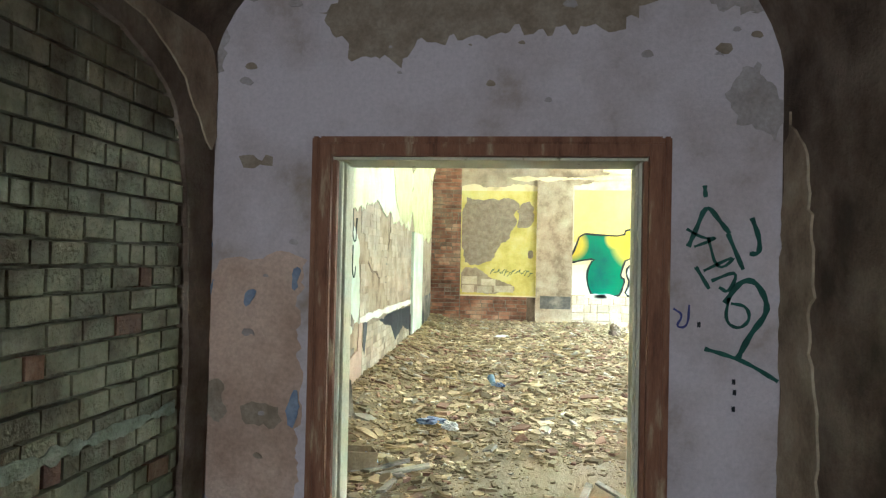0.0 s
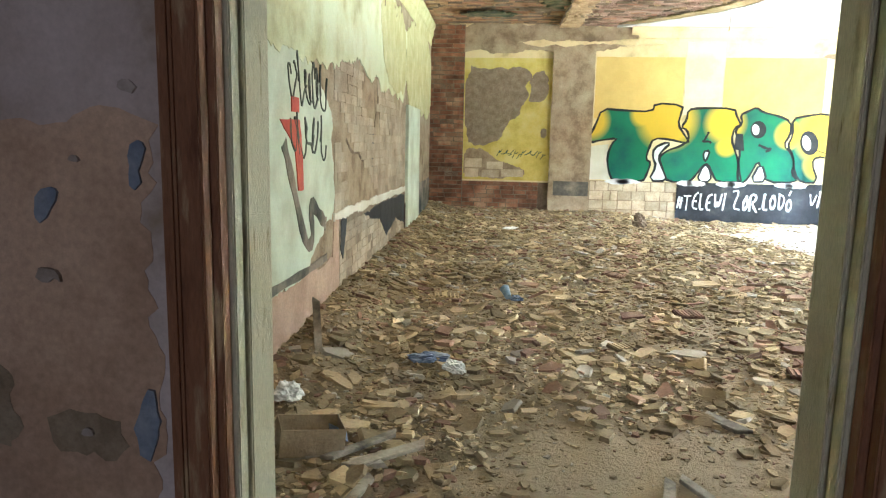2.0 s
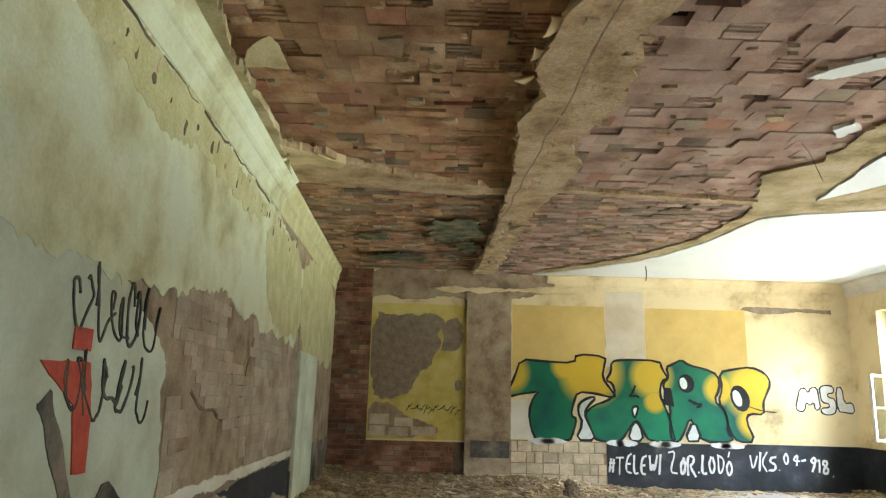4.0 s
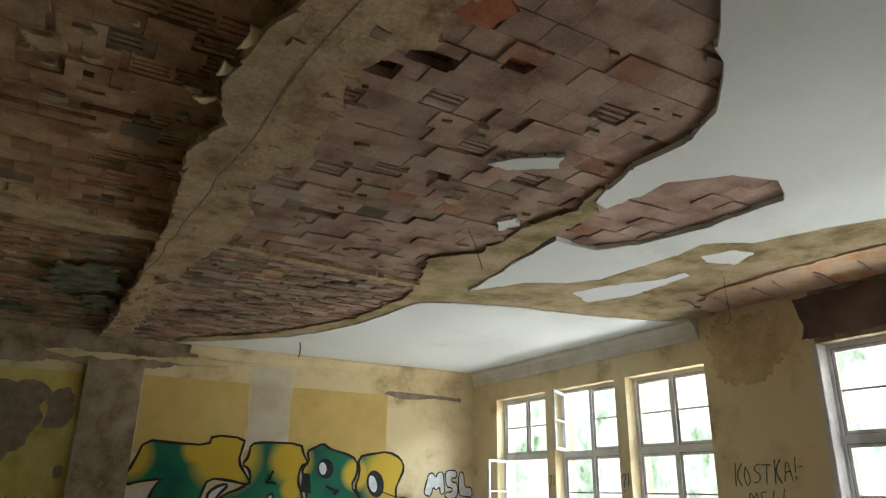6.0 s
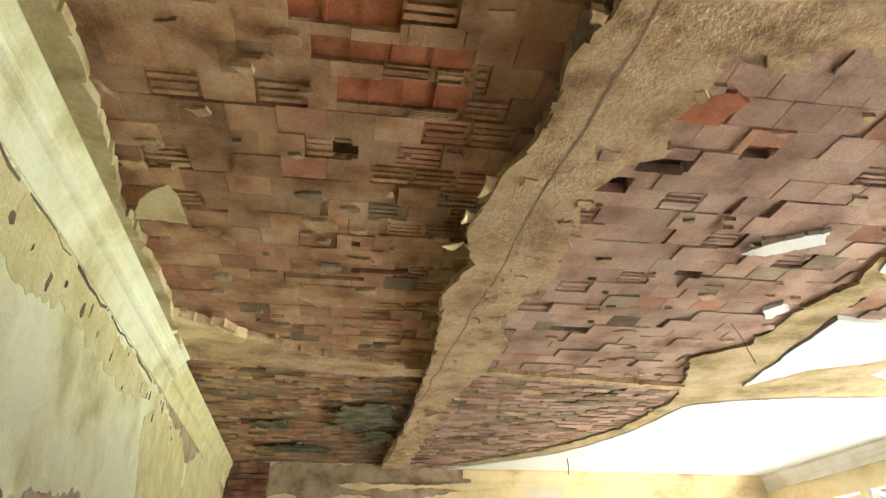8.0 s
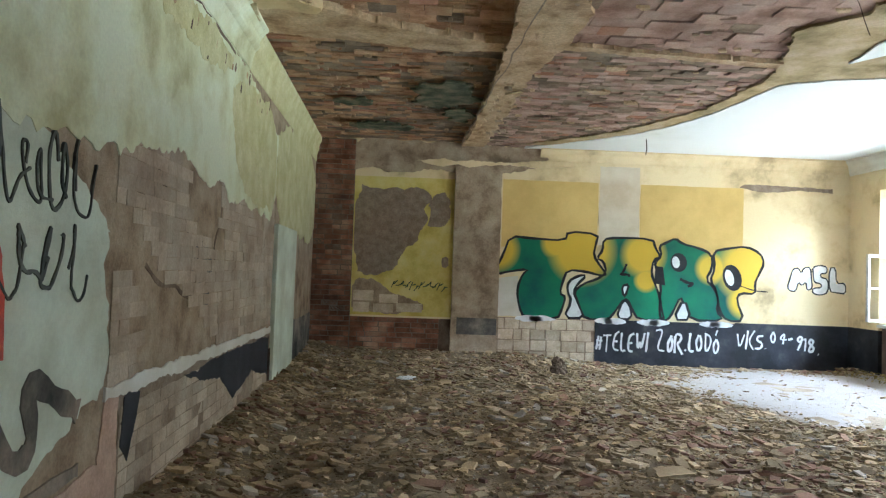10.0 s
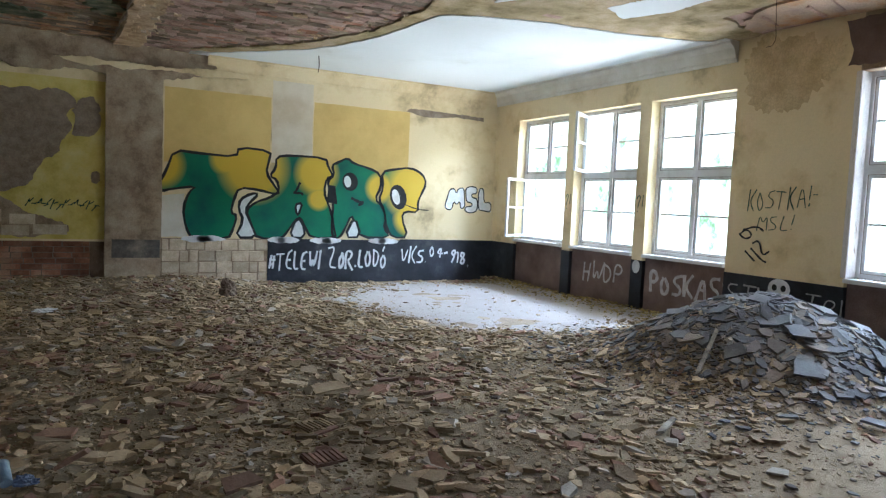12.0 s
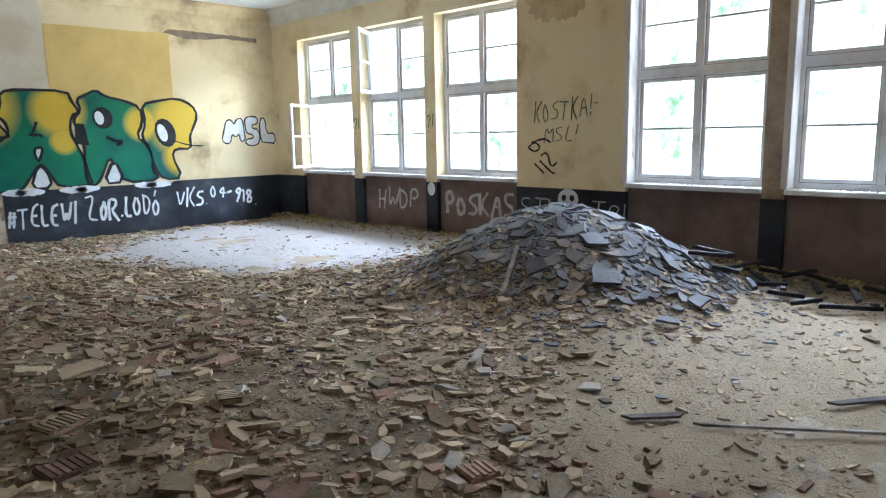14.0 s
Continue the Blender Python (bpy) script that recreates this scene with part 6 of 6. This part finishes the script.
for k in range(24):
    x, y = 7.25 + 0.42 * math.sin(k * 1.9), 6.0 + 0.065 * k
    b = plank(x, y, 0.2 + 0.22 * math.sin(k * 3.1) ** 2, 0.05, 0.035, 60 * math.sin(k * 2.3) + 80, M_CHAR, "charred black timber piece below the windows", 12 * math.sin(k), 0.02 + 0.02 * (k % 3))

# crumpled bag with a white wrapper beside it
def crumple(sx, sy, sz, seed, mat, name, label, category, m):
    bm_ = bmesh.new()
    bmesh.ops.create_icosphere(bm_, subdivisions=4, radius=1.0)
    for v in bm_.verts:
        n_ = noise.noise(v.co * 1.7 + Vector((seed, 0, 0))) * 0.45 + abs(noise.noise(v.co * 3.3 + Vector((0, seed, 0)))) * 0.5 - abs(noise.noise(v.co * 8 + Vector((seed, seed, 0)))) * 0.25
        v.co *= 1 + n_
        v.co.z = max(v.co.z, -0.45)
        v.co.x, v.co.y, v.co.z = v.co.x * sx, v.co.y * sy, (v.co.z + 0.45) * sz
    return thing(name, bm_, mat, label, category, m=m)


crumple(0.13, 0.06, 0.035, 1, M_PLASTICBLUE, "plastic_bag", "crumpled blue-grey plastic bag on the rubble", "bag", pose(-0.33, 6.43, terrain(-0.33, 6.43) + 0.02, 0, 0, 10))
crumple(0.08, 0.05, 0.045, 2, M_PAPER, "paper_wrapper", "torn white wrapper beside the blue bag", "wrapper", pose(-0.14, 6.25, terrain(-0.14, 6.25) + 0.02, 0, 0, -40))
crumple(0.07, 0.05, 0.06, 5, M_PAPER, "paper_wrapper", "crumpled white paper by the blank wall", "wrapper", pose(-1.0, 5.55, terrain(-1.0, 5.55) + 0.03, 0, 0, 20))
crumple(0.12, 0.1, 0.02, 6, M_PAPER, "paper_sheet", "white paper scrap far back on the rubble", "paper", pose(0.12, 13.53, terrain(0.12, 13.53) + 0.03, 0, 0, 5))
crumple(0.05, 0.03, 0.03, 8, M_PLASTICBLUE, "plastic_bag", "small blue plastic scrap on the rubble", "bag", pose(0.24, 8.12, terrain(0.24, 8.12) + 0.03))
crumple(0.11, 0.1, 0.16, 9, M_DARKPLASTER, "rubble_lump", "dark round lump standing near the end wall", "debris", pose(2.4, 14.6, terrain(2.4, 14.6)))
# cardboard box, crushed
crate = base("cardboard_box", "crushed brown cardboard box near the doorway", "box", m=pose(-0.72, 5.02, terrain(-0.72, 5.02) + 0.02, 0, 6, 25))
for x0, x1, y0, y1 in ((-0.15, 0.15, -0.1, -0.095), (-0.15, 0.15, 0.095, 0.1), (-0.15, -0.145, -0.094, 0.094), (0.145, 0.15, -0.094, 0.094)):
    part("side", box(x0, x1, y0, y1, 0, 0.13), M_CARD, crate)
part("bottom", box(-0.144, 0.144, -0.094, 0.094, 0, 0.005), M_CARD, crate)
part("flap", box(-0.15, 0.15, 0, 0.09, 0, 0.005), M_CARD, crate, m=pose(0, -0.1, 0.13, -35, 0, 0))
part("printed_patch", box(0.1, 0.2, -0.03, 0.06, 0, 0.004), M_PLASTICBLUE, crate, "torn blue printed corner", m=pose(0, 0, 0.13, 10, 25, 0))
# plastic cup on its side
bm = bmesh.new()
prof = [(0.0, 0.0), (0.028, 0.0), (0.03, 0.01), (0.041, 0.115), (0.044, 0.12), (0.04, 0.118), (0.028, 0.008), (0.0, 0.006)]
rings = [[bm.verts.new((rr * math.cos(6.2832 * i / 20), rr * math.sin(6.2832 * i / 20), z)) for i in range(20)] for rr, z in prof[1:-1]]
for p, q in zip(rings, rings[1:]):
    for i in range(20):
        bm.faces.new((p[i], p[(i + 1) % 20], q[(i + 1) % 20], q[i]))
bm.faces.new(rings[0][::-1]), bm.faces.new(rings[-1])
thing("plastic_cup", bm, M_CUP, "pale blue plastic cup lying on the rubble", "cup", m=pose(0.17, 8.05, terrain(0.17, 8.05) + 0.075, 62, 0, 200))
# loose plaster heap in the corridor corner
crumple(0.3, 0.25, 0.2, 14, M_DARKPLASTER, "rubble_lump", "dark rubble heaped in the corridor corner", "debris", pose(-0.95, 3.3, -0.02))
# litter on the window boards
for k, (a, b) in enumerate(OPENINGS):
    hp = Heap()
    for _ in range(90):
        hp.add(T0 + r.uniform(0.0, 0.16), r.uniform(a + 0.05, b - 0.05), SILL + 0.006, r.uniform(0.006, 0.02), 0.004, tilted(Vector((0, 0, 1)), 0.25), r)
    hp.make("sill_litter", M_CHIPPALE, "pale paint flakes lying on the window board")

# dry leaves and crumbs drifted along the foot of the window wall
M_LEAF = material("dry_yellow_leaves", [(0.16, 0.11, 0.03), (0.34, 0.25, 0.08), (0.42, 0.33, 0.14)], 6.0, 0.9, 0.3, per_piece=0.4)
drift = Heap()
for _ in range(2600):
    y = r.uniform(5.0, YB - 0.1)
    x = XW + 0.05 - abs(r.gauss(0, 0.22))
    q = r.uniform(0.008, 0.026)
    drift.add(x, y, terrain(x, y) + 0.008 + r.random() * 0.02, q, 0.003, tilted(Vector((0, 0, 1)), 0.35), r, r.choice((1, 1.4, 1.9)))
drift.make("leaf_drift", M_LEAF, "dry yellow leaves and crumbs along the window wall")
pier_marks = base("pier_marks", "small dark marker signs on the narrow piers", "graffiti", m=WIN)
for u in (-13.83, -12.1):
    part("question_mark", stroke([(u - 0.07, 1.72), (u - 0.03, 1.78), (u + 0.01, 1.74), (u - 0.03, 1.66), (u - 0.04, 1.58)], 0.014, 0.0, 0.004), M_TAGGREEN, pier_marks)
    part("dot", stroke([(u - 0.042, 1.54), (u - 0.036, 1.52)], 0.016, 0.0, 0.004), M_TAGGREEN, pier_marks)
    part("exclamation_mark", stroke([(u + 0.06, 1.78), (u + 0.045, 1.60)], 0.013, 0.0, 0.004), M_TAGGREEN, pier_marks)

# ---- corridor bricks ----
def keep_arch(u, v):
    return u < 3.32


bricks(wall_c, Matrix.Identity(4), 0.4, 3.34, 0.0, 2.9, 0.20, 0.098, 0.015, -0.03, 0.008, M_OLDBRICK, keep_arch, "painted bricks", 300, 9, M_OLDRED)
bricks(wall_c, Matrix.Identity(4), -3.9, 0.4, 0.0, 2.8, 0.20, 0.098, 0.015, -0.03, 0.008, M_OLDBRICK, None, "painted bricks", 0, 10)
